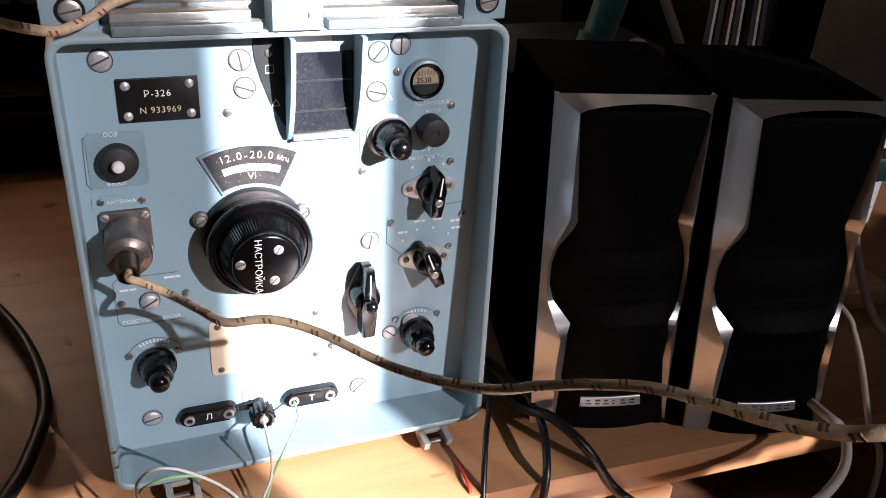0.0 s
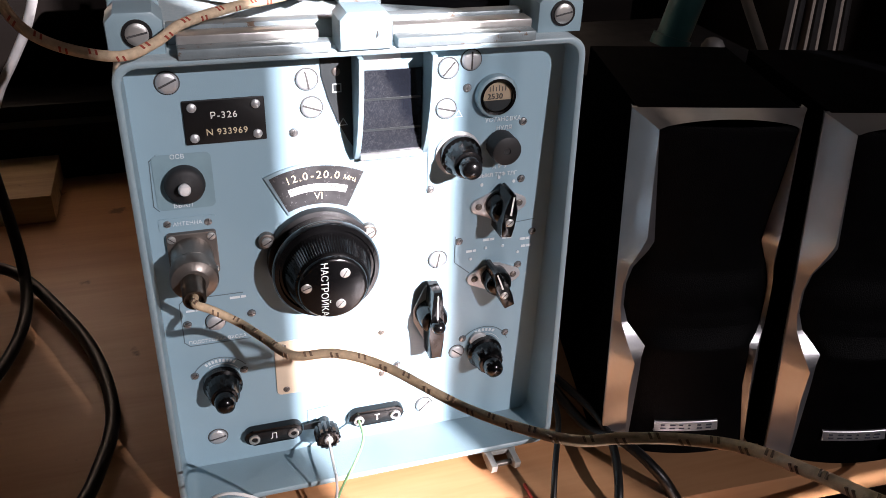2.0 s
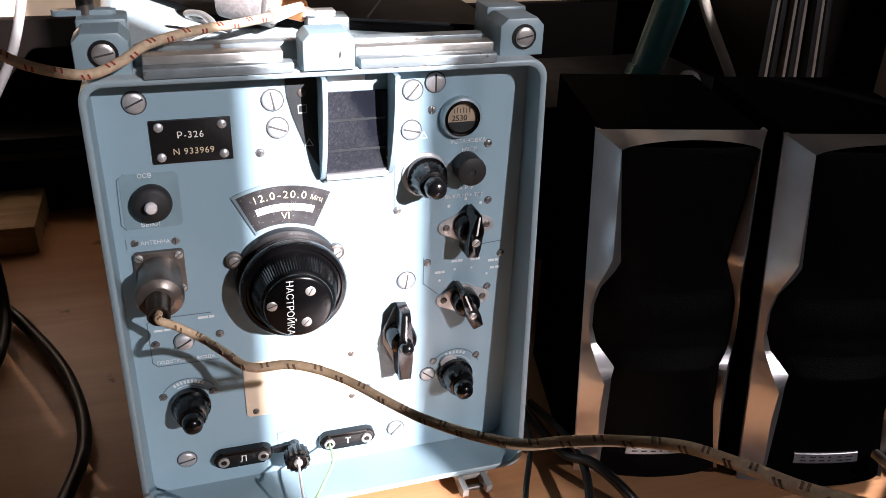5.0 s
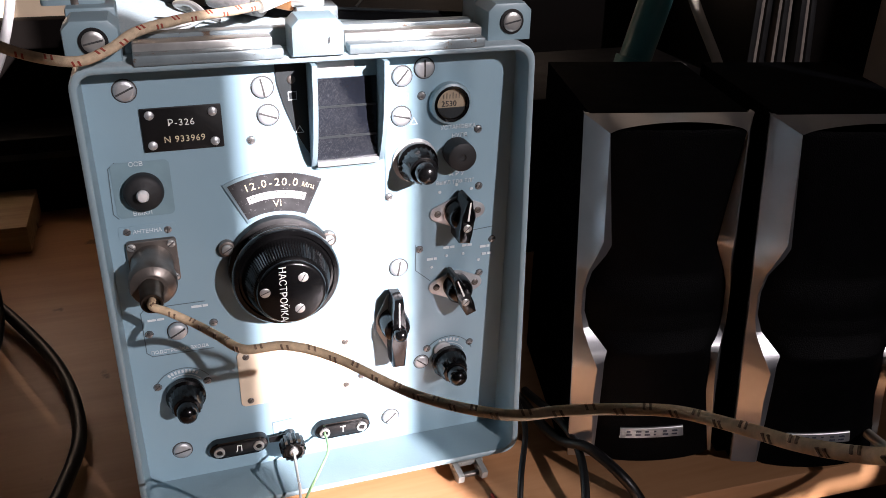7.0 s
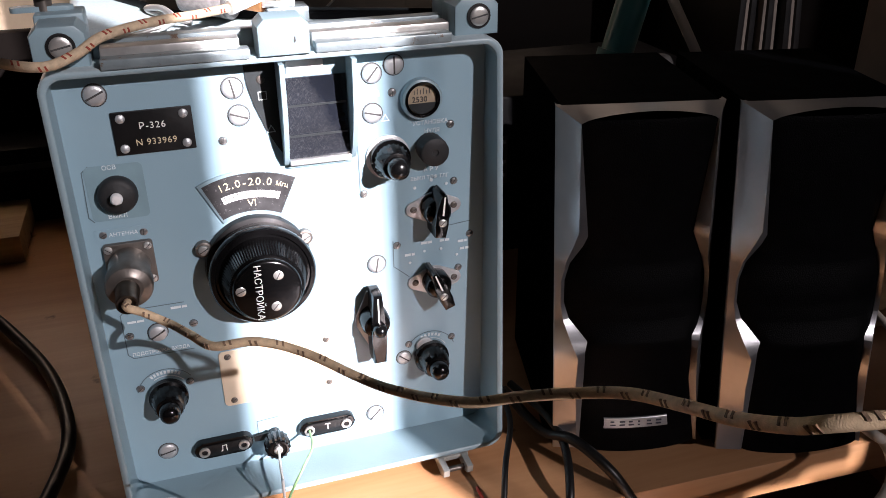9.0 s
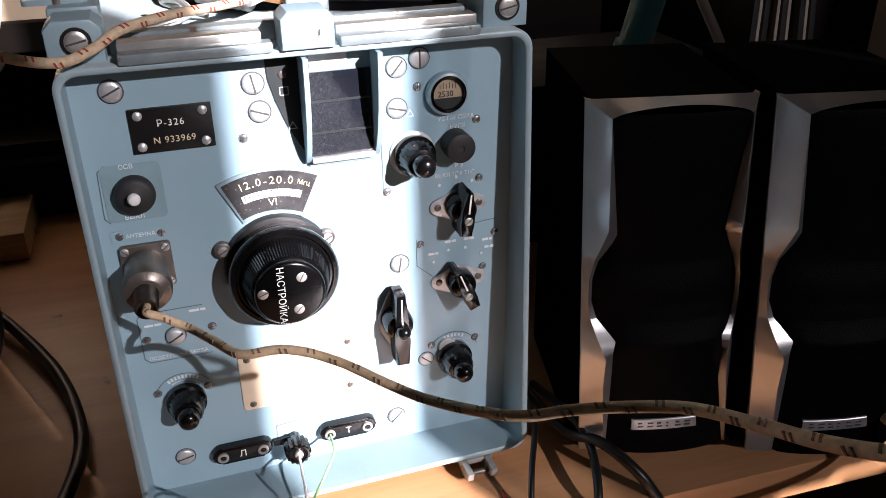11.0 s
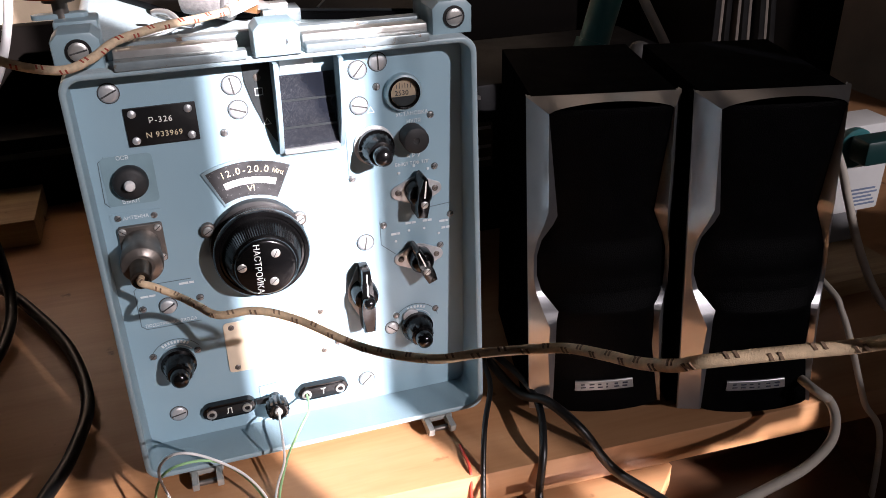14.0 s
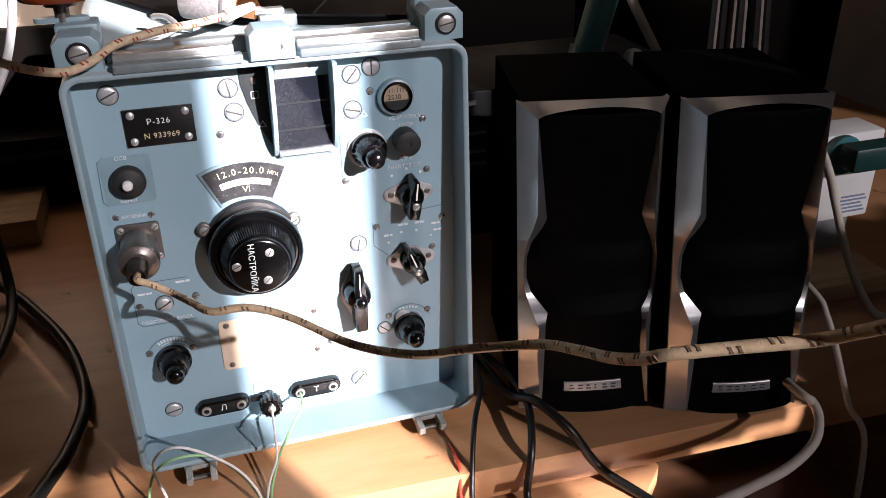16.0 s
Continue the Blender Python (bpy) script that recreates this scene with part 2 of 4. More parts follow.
def prism(points, depth0, depth1, m, bevel=0.0, bm=None):
    """A flat outline (local x, y) drawn out from depth0 to depth1 along local z."""
    bm = bm or bmesh.new()
    lo = [bm.verts.new(m @ Vector((x, y, depth0))) for x, y in points]
    hi = [bm.verts.new(m @ Vector((x, y, depth1))) for x, y in points]
    n = len(points)
    bm.faces.new(lo[::-1])
    top = bm.faces.new(hi)
    for i in range(n):
        j = (i + 1) % n
        bm.faces.new((lo[i], lo[j], hi[j], hi[i]))
    if bevel:
        bmesh.ops.bevel(bm, geom=list(top.edges), offset=bevel, segments=2, affect="EDGES", profile=0.5)
    return bm


def rounded(w, h, r, segs=5, cx=0.0, cy=0.0):
    pts = []
    for sx, sy, a0 in ((1, 1, 0), (-1, 1, 90), (-1, -1, 180), (1, -1, 270)):
        for i in range(segs + 1):
            a = radians(a0 + 90 * i / segs)
            pts.append((cx + sx * (w / 2 - r) + r * math.cos(a), cy + sy * (h / 2 - r) + r * math.sin(a)))
    return pts


def smooth_path(points, steps=10):
    pts = [Vector(p) for p in points]
    pts = [2 * pts[0] - pts[1]] + pts + [2 * pts[-1] - pts[-2]]
    out = []
    for a, b, c, d in zip(pts, pts[1:], pts[2:], pts[3:]):
        for i in range(steps):
            t = i / steps
            out.append(0.5 * (2 * b + (c - a) * t + (2 * a - 5 * b + 4 * c - d) * t * t + (3 * b - a - 3 * c + d) * t ** 3))
    out.append(pts[-2])
    return out


def tube(points, r, segs=10, steps=10, bm=None, smoothed=True, radii=None):
    bm = bm or bmesh.new()
    path = smooth_path(points, steps) if smoothed else [Vector(p) for p in points]
    up, rings = Vector((0.13, 0.2, 0.97)), []
    for i, p in enumerate(path):
        d = (path[min(i + 1, len(path) - 1)] - path[max(i - 1, 0)]).normalized()
        side = d.cross(up)
        if side.length < 1e-3:
            side = d.cross(Vector((1, 0, 0)))
        side.normalize()
        up = side.cross(d).normalized()
        q = radii(i / (len(path) - 1)) if radii else r
        rings.append([bm.verts.new(p + q * (math.cos(2 * math.pi * k / segs) * side + math.sin(2 * math.pi * k / segs) * up)) for k in range(segs)])
    for a, b in zip(rings, rings[1:]):
        for k in range(segs):
            j = (k + 1) % segs
            bm.faces.new((a[k], a[j], b[j], b[k]))
    bm.faces.new(rings[0][::-1])
    bm.faces.new(rings[-1])
    return bm


def letters(text, size, m, parent, material=None, name="lettering", align="CENTER", depth=0.0002, spacing=1.0):
    """Raised lettering as a mesh; m gives the plane (x right, y up, z out)."""
    cu = bpy.data.curves.new("t", "FONT")
    cu.body, cu.size, cu.align_x, cu.align_y, cu.extrude, cu.space_character = text, size, align, "CENTER", depth, spacing
    cu.resolution_u = 3
    ob = bpy.data.objects.new("t", cu)
    scene.collection.objects.link(ob)
    me = bpy.data.meshes.new_from_object(ob.evaluated_get(bpy.context.evaluated_depsgraph_get()))
    bpy.data.objects.remove(ob)
    bm = bmesh.new()
    bm.from_mesh(me)
    bpy.data.meshes.remove(me)
    bm.transform(m)
    return part(name, bm, material or ENGRAVE, parent, smooth=0)


def bars(widths, h, m, parent, material=None, gap=0.0006, name="lettering"):
    """Writing too small to read, as a row of plain bars."""
    bm = bmesh.new()
    total = sum(widths) + gap * (len(widths) - 1)
    x = -total / 2
    for w in widths:
        prism([(x, -h / 2), (x + w, -h / 2), (x + w, h / 2), (x, h / 2)], 0, 0.0002, m, bm=bm)
        x += w + gap
    return part(name, bm, material or ENGRAVE, parent, smooth=0)


def line_frame(points, width, m, parent, material=None, closed=False, name="engraved_line"):
    """A thin engraved line along local points."""
    bm = bmesh.new()
    pts = [Vector((*p, 0)) for p in points]
    if closed:
        pts.append(pts[0])
    for a, b in zip(pts, pts[1:]):
        d = (b - a).normalized() * width / 2
        s = Vector((-d.y, d.x, 0))
        q = [a - d + s, a - d - s, b + d - s, b + d + s]
        prism([(v.x, v.y) for v in q], 0, 0.00015, m, bm=bm)
    return part(name, bm, material or DARK_LINE, parent, smooth=0)


def screw(x, z, r, parent, slot=0.0, y=0.0, material=None, height=0.35, name="screw", cross=False):
    m = out_of_panel(x, z, y)
    h = r * height
    s = part(name, lathe([(r, 0), (r, h * 0.4), (r * 0.9, h * 0.75), (r * 0.6, h * 0.95), (r * 0.05, h)], m, 20), material or STEEL, parent)
    ms = m @ Matrix.Rotation(radians(slot), 4, "Z")
    w = r * 0.085
    # Raised dark bar: the slot's shade is put in as colour.
    part("slot", prism([(-r * 0.88, -w), (r * 0.88, -w), (r * 0.88, w), (-r * 0.88, w)], h * 0.72, h * 1.04, ms), SLOT, s, smooth=0)
    # Flat dark disc round the head colours in the shade of a recess.
    if parent.name == "radio_receiver":
        part("recess_shade_ring", lathe([(r * 1.13, 0), (r * 1.13, 0.00012)], m, 20), SLOT, s, smooth=0)
    return s


# ---- structure ----
Z0 = 0.03   # the desk's top
DESK_EDGE = ((-0.9, -0.0434), (1.1, -0.133))


def edge_y(x):
    (x0, y0), (x1, y1) = DESK_EDGE
    return y0 + (y1 - y0) * (x - x0) / (x1 - x0) - 0.0015


def slab(name, outline, z0, z1, material, bevel=0.0):
    bm = prism(outline, z0, z1, Matrix.Identity(4), bevel)
    return part(name, bm, material)


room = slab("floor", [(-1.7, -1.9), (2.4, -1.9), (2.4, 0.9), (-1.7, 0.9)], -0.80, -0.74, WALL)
tagged(room, "unseen floor below the desk, coloured dark to keep the room dim", "floor", kind="structure")
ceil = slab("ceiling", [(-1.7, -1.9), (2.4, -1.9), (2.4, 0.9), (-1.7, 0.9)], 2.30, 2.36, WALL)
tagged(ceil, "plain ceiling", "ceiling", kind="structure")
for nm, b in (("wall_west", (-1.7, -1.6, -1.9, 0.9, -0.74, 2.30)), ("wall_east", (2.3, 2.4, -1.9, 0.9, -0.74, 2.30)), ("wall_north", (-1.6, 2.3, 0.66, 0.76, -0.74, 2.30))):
    tagged(part(nm, box(*b), BEIGE if nm == "wall_north" else WALL), "plain interior wall, darkened where unseen", "wall", kind="structure")
bm = bmesh.new()
box(-1.6, 0.0, -1.9, -1.8, -0.74, 2.30, bm=bm)
box(2.15, 2.3, -1.9, -1.8, -0.74, 2.30, bm=bm)
box(0.0, 2.15, -1.9, -1.8, -0.74, 0.25, bm=bm)
box(0.0, 2.15, -1.9, -1.8, 2.18, 2.30, bm=bm)
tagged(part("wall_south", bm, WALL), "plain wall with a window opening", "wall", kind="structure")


def curtain(name, x0, x1, z0, z1, y, material, label, waves, depth=0.012):
    bm = bmesh.new()
    n = 60
    cols = []
    for i in range(n + 1):
        x = x0 + (x1 - x0) * i / n
        yy = y + depth * math.sin(i / n * waves * 2 * math.pi)
        cols.append((bm.verts.new((x, yy, z0)), bm.verts.new((x, yy, z1))))
    for a, b in zip(cols, cols[1:]):
        bm.faces.new((a[0], b[0], b[1], a[1]))
    return tagged(part(name, bm, material), label, "curtain", "window curtains")


# Unseen curtains, added to cut the sun into a bright strip and dimmer zones.
GAP_L, GAP_R, SHEER_L, SHEER_R = 0.750, 0.850, 0.650, 0.925
HEAVY, NET = "unseen opaque curtain added to block the sun", "unseen sheer net added to dim the sun"
CAFE = "unseen low curtain added to block the sun"
curtain("curtain", -0.10, 0.40, 0.0, 2.24, -1.49, CURTAIN, HEAVY, 6)
curtain("curtain", 0.40, SHEER_L, 0.800, 2.24, -1.49, CURTAIN, HEAVY, 3)
curtain("sun_dimmer", 0.40, SHEER_L, 0.0, 0.800, -1.5, NET_LOW, "unseen short net added to dim the sun", 4)
curtain("sun_dimmer", SHEER_L, GAP_L, 0.0, 2.24, -1.5, SHEER, NET, 2)
curtain("sun_dimmer", GAP_R, 0.892, 0.0, 2.24, -1.5, SHEER, NET, 2)
curtain("sun_dimmer", 0.892, SHEER_R, 0.716, 2.24, -1.5, SHEER, NET, 2, 0.001)
curtain("sun_dimmer", 0.892, SHEER_R, 0.0, 0.660, -1.5, NET_DOUBLE, "unseen short dense net added to dim the sun", 2, 0.001)
DOUBLE = "unseen dense net added to dim the sun"
# Invented slits between these pieces throw the sun streaks on the desk.
for x0, x1, low, high in ((SHEER_R, 0.965, 0.692, 0.728), (0.965, 1.035, 0.698, 0.722), (1.035, 1.08, 0.716, 0.730), (1.08, 1.12, 0.728, 0.738), (1.12, 1.16, 0.770, 0.774)):
    curtain("sun_dimmer", x0, x1, high, 2.24, -1.5, NET_DOUBLE, DOUBLE, 2, 0.001)
    curtain("low_sun_blocker", x0, x1, 0.0, low, -1.49, CURTAIN, CAFE, 2, 0.001)
curtain("curtain", 1.16, 1.27, 0.0, 2.24, -1.49, CURTAIN, HEAVY, 3)
curtain("low_sun_blocker", 1.27, 2.20, 0.0, 0.895, -1.49, CURTAIN, CAFE, 12)
curtain("sun_dimmer", 1.27, 2.20, 0.895, 2.24, -1.5, NET_LOW, "unseen wide net added to dim the sun", 12)

desk = thing("desk", (0, 0.2, 0.0), "beech-veneered wooden desk with a pale worn top", "desk")
part("desktop", prism([(-0.9, edge_y(-0.9)), (1.1, edge_y(1.1)), (1.1, 0.64), (-0.9, 0.64)], Z0 - 0.028, Z0, Matrix.Identity(4), 0.0015), DESK, desk)
part("drawer_tray", prism([(-0.7, edge_y(-0.7) - 0.30), (0.07, edge_y(0.07) - 0.30), (0.362, edge_y(0.362)), (0.362, 0.0), (-0.7, 0.1)], -0.022, Z0 - 0.032, Matrix.Identity(4), 0.001), DESK, desk)
part("drawer_board", prism([(-0.2, edge_y(-0.2) - 0.30), (0.42, edge_y(0.42) - 0.30), (0.52, edge_y(0.52)), (0.53, 0.0), (-0.2, 0.1)], -0.040, -0.0225, Matrix.Identity(4), 0.001), WALNUT, desk, "dark reddish-brown drawer board")
part("side_panel", box(-0.88, -0.85, 0.0, 0.62, -0.74, -0.024), DESK_DARK, desk)
part("side_panel", box(1.05, 1.08, -0.08, 0.62, -0.74, -0.024), DESK_DARK, desk)
# Near-black sheet stands in for the deep shade under the beige wallboard.
part("shade_board", box(-0.9, 1.1, 0.60, 0.62, Z0 + 0.001, 0.232, 0.002), mat("near_black_shade_board", (0.0035, 0.0026, 0.0022), 0.6, 0, 0.3, 20, 0.2, 120, spec=0.03, stretch=(0.1, 1, 1)), desk, "near-black upright board standing in for the dark space behind")

# ---- the radio ----
X0, X1, ZB, ZT, YF, YB = -0.022, 0.230, 0.041, 0.3275, -0.026, 0.355
CX, CZ = (X0 + X1) / 2, (ZB + ZT) / 2
radio = thing("radio_receiver", (CX, 0.15, Z0), "old blue-grey painted radio receiver with black knobs, on the desk", "radio")


def ring(bm, inset, y, r=0.011):
    return [bm.verts.new((CX + x, y + (0.0555 * z if y < -0.005 else 0), CZ + z)) for x, z in rounded(X1 - X0 - 2 * inset, ZT - ZB - 2 * inset, max(r - inset * 0.6, 0.003), 6)]


bm = bmesh.new()
loops = [ring(bm, i, y) for i, y in ((0.004, YB + 0.004), (0.0, YB), (0.0, YF + 0.001), (0.0006, YF + 0.0003), (0.0016, YF), (0.0030, YF + 0.0002), (0.0038, YF + 0.001), (0.0048, 0.004))]
for a, b in zip(loops, loops[1:]):
    for i in range(len(a)):
        j = (i + 1) % len(a)
        bm.faces.new((a[i], a[j], b[j], b[i]))
bm.faces.new(loops[0])
PAINT_CASE = PAINT.copy()
PAINT_CASE.name = "edge_worn_paint"
cn, cl = PAINT_CASE.node_tree.nodes, PAINT_CASE.node_tree.links
geo, wear, chip, blend = cn.new("ShaderNodeNewGeometry"), cn.new("ShaderNodeValToRGB"), cn.new("ShaderNodeTexNoise"), cn.new("ShaderNodeMixRGB")
wear.color_ramp.elements[0].position, wear.color_ramp.elements[1].position = 0.53, 0.60
chip.inputs["Scale"].default_value, chip.inputs["Detail"].default_value = 120, 6
gate = cn.new("ShaderNodeMath")
gate.operation = "MULTIPLY"
cl.new(geo.outputs["Pointiness"], wear.inputs[0])
cl.new(wear.outputs[0], gate.inputs[0])
cl.new(chip.outputs["Fac"], gate.inputs[1])
cbase = cn["Principled BSDF"].inputs["Base Color"]
cl.new(cbase.links[0].from_socket, blend.inputs[1])
cl.new(gate.outputs[0], blend.inputs[0])
blend.inputs[2].default_value = (0.62, 0.64, 0.62, 1)
cl.new(blend.outputs[0], cbase)
case = part("case", bm, PAINT_CASE, radio, "blue-grey painted metal case with a raised rim")
part("front_panel", prism(rounded(X1 - X0 - 0.009, ZT - ZB - 0.009, 0.008, 6), -0.003, 0.0, out_of_panel(CX, CZ)), PANEL_PAINT, radio, "pale blue painted front panel")
for x in (0.02, 0.185):
    for y in (0.03, 0.31):
        part("foot", lathe([(0.008, Z0), (0.009, Z0 + 0.002), (0.009, ZB + 0.001)], Matrix.Translation((x, y, 0)), 16), RUBBER, radio)

# top: rails behind the rim, corner lugs, middle clip
part("top_rail", box(0.010, 0.085, -0.020, -0.010, 0.327, 0.3325, 0.001), PAINT_WORN, radio)
part("top_rail", box(0.010, 0.081, -0.008, 0.004, 0.327, 0.336, 0.001), STEEL, radio, "bare worn metal rail")
part("top_rail", box(0.120, 0.198, -0.020, -0.010, 0.327, 0.3325, 0.001), PAINT_WORN, radio)
part("top_rail", box(0.120, 0.200, -0.008, 0.004, 0.327, 0.336, 0.001), STEEL, radio, "bare worn metal rail")
part("top_rail", box(0.006, 0.200, 0.006, 0.016, 0.327, 0.3375, 0.001), PAINT_WORN, radio)
bm = prism([(-0.014, -0.010), (0.014, -0.010), (0.014, 0.006), (0.010, 0.010), (-0.010, 0.010), (-0.014, 0.006)], -0.006, 0.014, out_of_panel(0.103, 0.3375, -0.008), 0.002)
part("lid_clip", bm, PAINT, radio)
part("clip_mark", prism([(0, 0), (0.0012, 0.001), (0.001, 0.004), (0.0003, 0.003)], 0.0141, 0.0143, out_of_panel(0.108, 0.334, -0.008)), SLOT, radio, smooth=0)
for x in (-0.0085, 0.217):
    bm = prism([(-0.0135, -0.011), (0.0135, -0.011), (0.0135, 0.006), (0.009, 0.0105), (-0.009, 0.0105), (-0.0135, 0.006)], -0.020, 0.004, out_of_panel(x, 0.338, -0.004), 0.0015)
    lug = part("corner_lug", bm, PAINT, radio)
    part("lug_block", box(x - 0.0125, x + 0.0125, 0.018, 0.040, 0.3275, 0.350, 0.0015), PAINT, radio)
    part("recess", lathe([(0.0072, 0.004), (0.0072, 0.0048), (0.0058, 0.0049)], out_of_panel(x + 0.001, 0.338, -0.004), 24), BLACK_MATT, lug)
    screw(x + 0.001, 0.338, 0.0056, lug, 12, -0.0091, STEEL, 0.2)

# lower latches
for x in (0.018, 0.192):
    la = part("latch_hinge", box(x - 0.012, x + 0.012, -0.034, -0.012, 0.0365, 0.0405, 0.001), LATCH, radio, "pale bare-metal case latch")
    for sx in (-1, 1):
        part("latch_arm", prism([(-0.012, 0.0), (0.006, 0.0), (0.008, -0.007), (-0.004, -0.0095), (-0.011, -0.006)], -0.0022, 0.0022,
                                Matrix.Translation((x + sx * 0.0085, -0.036, 0.0405)) @ Matrix.Rotation(radians(90), 4, "Z") @ Matrix.Rotation(radians(90), 4, "X"), 0.0006), LATCH, la)
    part("latch_pin", lathe([(0.002, -0.009), (0.002, 0.009)], Matrix.Translation((x, -0.040, 0.0345)) @ Matrix.Rotation(radians(90), 4, "Y"), 12), NICKEL, la)

# large panel screws and small ones
for x, z, a in ((0.003, 0.310, 25), (0.005, 0.069, 12), (0.168, 0.312, 90), (0.1545, 0.308, 50), (0.154, 0.284, -14), (0.0745, 0.307, 100), (0.0765, 0.291, -20), (0.152, 0.183, 80), (0.1455, 0.065, 45)):
    screw(x, z, 0.0058, radio, a, 0.0, ALU)
screw(0.168, 0.107, 0.0050, radio, -40, 0.0, ALU)
screw(0.0125, 0.160, 0.0056, radio, 30, 0.0, ALU, 0.7)
for x, z, a in ((-0.007, 0.229, 30), (0.015, 0.228, 80), (0.216, 0.195, 20), (0.203, 0.272, 45), (0.166, 0.194, 60), (-0.004, 0.160, 5), (0.203, 0.117, 30), (0.1665, 0.2955, 90), (-0.004, 0.121, 40), (0.026, 0.120, 25), (0.146, 0.233, 35), (0.205, 0.234, 60), (0.172, 0.117, 70), (0.208, 0.171, 40), (0.066, 0.277, 70), (0.034, 0.162, 10), (0.126, 0.104, 90)):
    screw(x, z, 0.0023, radio, a, 0.0, SCREW_DARK, 0.55)


def at(x, z, y=-0.0002):
    return out_of_panel(x, z, y)


# name plate
np_c = (0.030, 0.2875)
plate = part("nameplate", prism(rounded(0.0425, 0.0245, 0.0006, 3), 0, 0.0012, at(*np_c), 0.0003), BLACK_MATT, radio, "black nameplate with white lettering")
for sx in (-1, 1):
    for sz in (-1, 1):
        part("rivet", lathe([(0.0026, 0.0012), (0.0024, 0.0020), (0.0014, 0.0026), (0.0002, 0.0028)], at(np_c[0] + sx * 0.0165, np_c[1] + sz * 0.0085), 16), ALU, plate)
letters("Р-326", 0.0052, at(np_c[0] - 0.0005, np_c[1] + 0.0035, -0.0015), plate, TEXT_WHITE, spacing=1.15)
letters("N 933969", 0.0050, at(np_c[0] + 0.0005, np_c[1] - 0.0058, -0.0015), plate, TEXT_CREAM, spacing=1.1)

# lamp switch with its field
line_frame([(-0.008, 0.2705), (-0.0115, 0.2675), (-0.0125, 0.2405), (-0.010, 0.2375)], 0.0005, at(0, 0), radio)
part("switch_field", prism(rounded(0.031, 0.033, 0.003, 4), 0, 0.0003, at(0.005, 0.254)), mat("field_grey_blue", (0.205, 0.32, 0.365), 0.4), radio)
letters("ОСВ", 0.0036, at(0.003, 0.2690, -0.0006), radio)
letters("ВЫКЛ", 0.0036, at(0.003, 0.2398, -0.0006), radio)
tog = part("toggle_boot", lathe([(0.0106, 0), (0.0110, 0.0035), (0.0104, 0.0060), (0.0090, 0.0072), (0.0074, 0.0078), (0.0052, 0.0082), (0.0036, 0.0090), (0.002, 0.0092)], at(0.0052, 0.2535), 32), RUBBER, radio, "black rubber switch boot")
part("toggle_tip", lathe([(0.0024, 0.008), (0.0028, 0.0098), (0.0034, 0.0112), (0.0034, 0.0128), (0.0025, 0.0142), (0.0008, 0.0147)], at(0.0048, 0.2545), 20), WHITE_PLASTIC, tog, "round white switch tip")

# antenna plate and connector
part("antenna_plate", prism(rounded(0.031, 0.0075, 0.001, 3), 0, 0.0004, at(0.004, 0.2285)), PANEL_PAINT, radio)
letters("АНТЕННА", 0.0033, at(0.004, 0.2285, -0.0007), radio)
con = part("connector_flange", prism(rounded(0.0275, 0.0275, 0.002, 3), 0, 0.003, at(0.005, 0.2095), 0.0004), NICKEL, radio, "dull nickel antenna connector")
for dx in (-1, 1):
    for dz in (-1, 1):
        screw(0.005 + dx * 0.0108, 0.2095 + dz * 0.0108, 0.0024, con, 40 * dx, -0.003, STEEL, 0.6)
part("connector_body", lathe([(0.0118, 0.003), (0.0118, 0.020), (0.0112, 0.0205), (0.0112, 0.022), (0.0130, 0.0225), (0.0130, 0.030), (0.0122, 0.0315), (0.0080, 0.0330), (0.0075, 0.0335)], at(0.004, 0.2090), 32, ribs=0), NICKEL, con)
part("plug_sleeve", lathe([(0.0068, 0.033), (0.0066, 0.036), (0.0062, 0.0365), (0.0062, 0.0490), (0.0056, 0.0500), (0.0046, 0.0500), (0.0044, 0.0470), (0.002, 0.0468)], at(0.003, 0.2085), 24), BRONZED, con)

# input trimmer field
line_frame([(0.030, 0.178), (-0.004, 0.178), (-0.007, 0.175), (-0.007, 0.147), (-0.004, 0.144), (0.032, 0.144)], 0.0005, at(0, 0), radio)
letters("ПОДСТРОЙКА ВХОДА", 0.0031, at(0.0125, 0.1465), radio)
bars([0.005, 0.004], 0.0014, at(0.001, 0.1695), radio)
bars([0.006, 0.003], 0.0016, at(0.027, 0.175), radio)


def arc_points(cx, cz, r, a0, a1, n=14):
    return [(cx + r * math.cos(radians(a0 + (a1 - a0) * i / n)), cz + r * math.sin(radians(a0 + (a1 - a0) * i / n))) for i in range(n + 1)]


def arc_bars(cx, cz, r, a0, a1, n, h, parent):
    bm = bmesh.new()
    for i in range(n):
        a = radians(a0 + (a1 - a0) * (i + 0.5) / n)
        m = at(cx + r * math.cos(a), cz + r * math.sin(a)) @ Matrix.Rotation(a - math.pi / 2, 4, "Z")
        w = r * radians(abs(a1 - a0) / n) * 0.30
        prism([(-w, -h / 2), (w, -h / 2), (w, h / 2), (-w, h / 2)], 0, 0.0002, m, bm=bm)
    part("lettering", bm, ENGRAVE, parent, smooth=0)


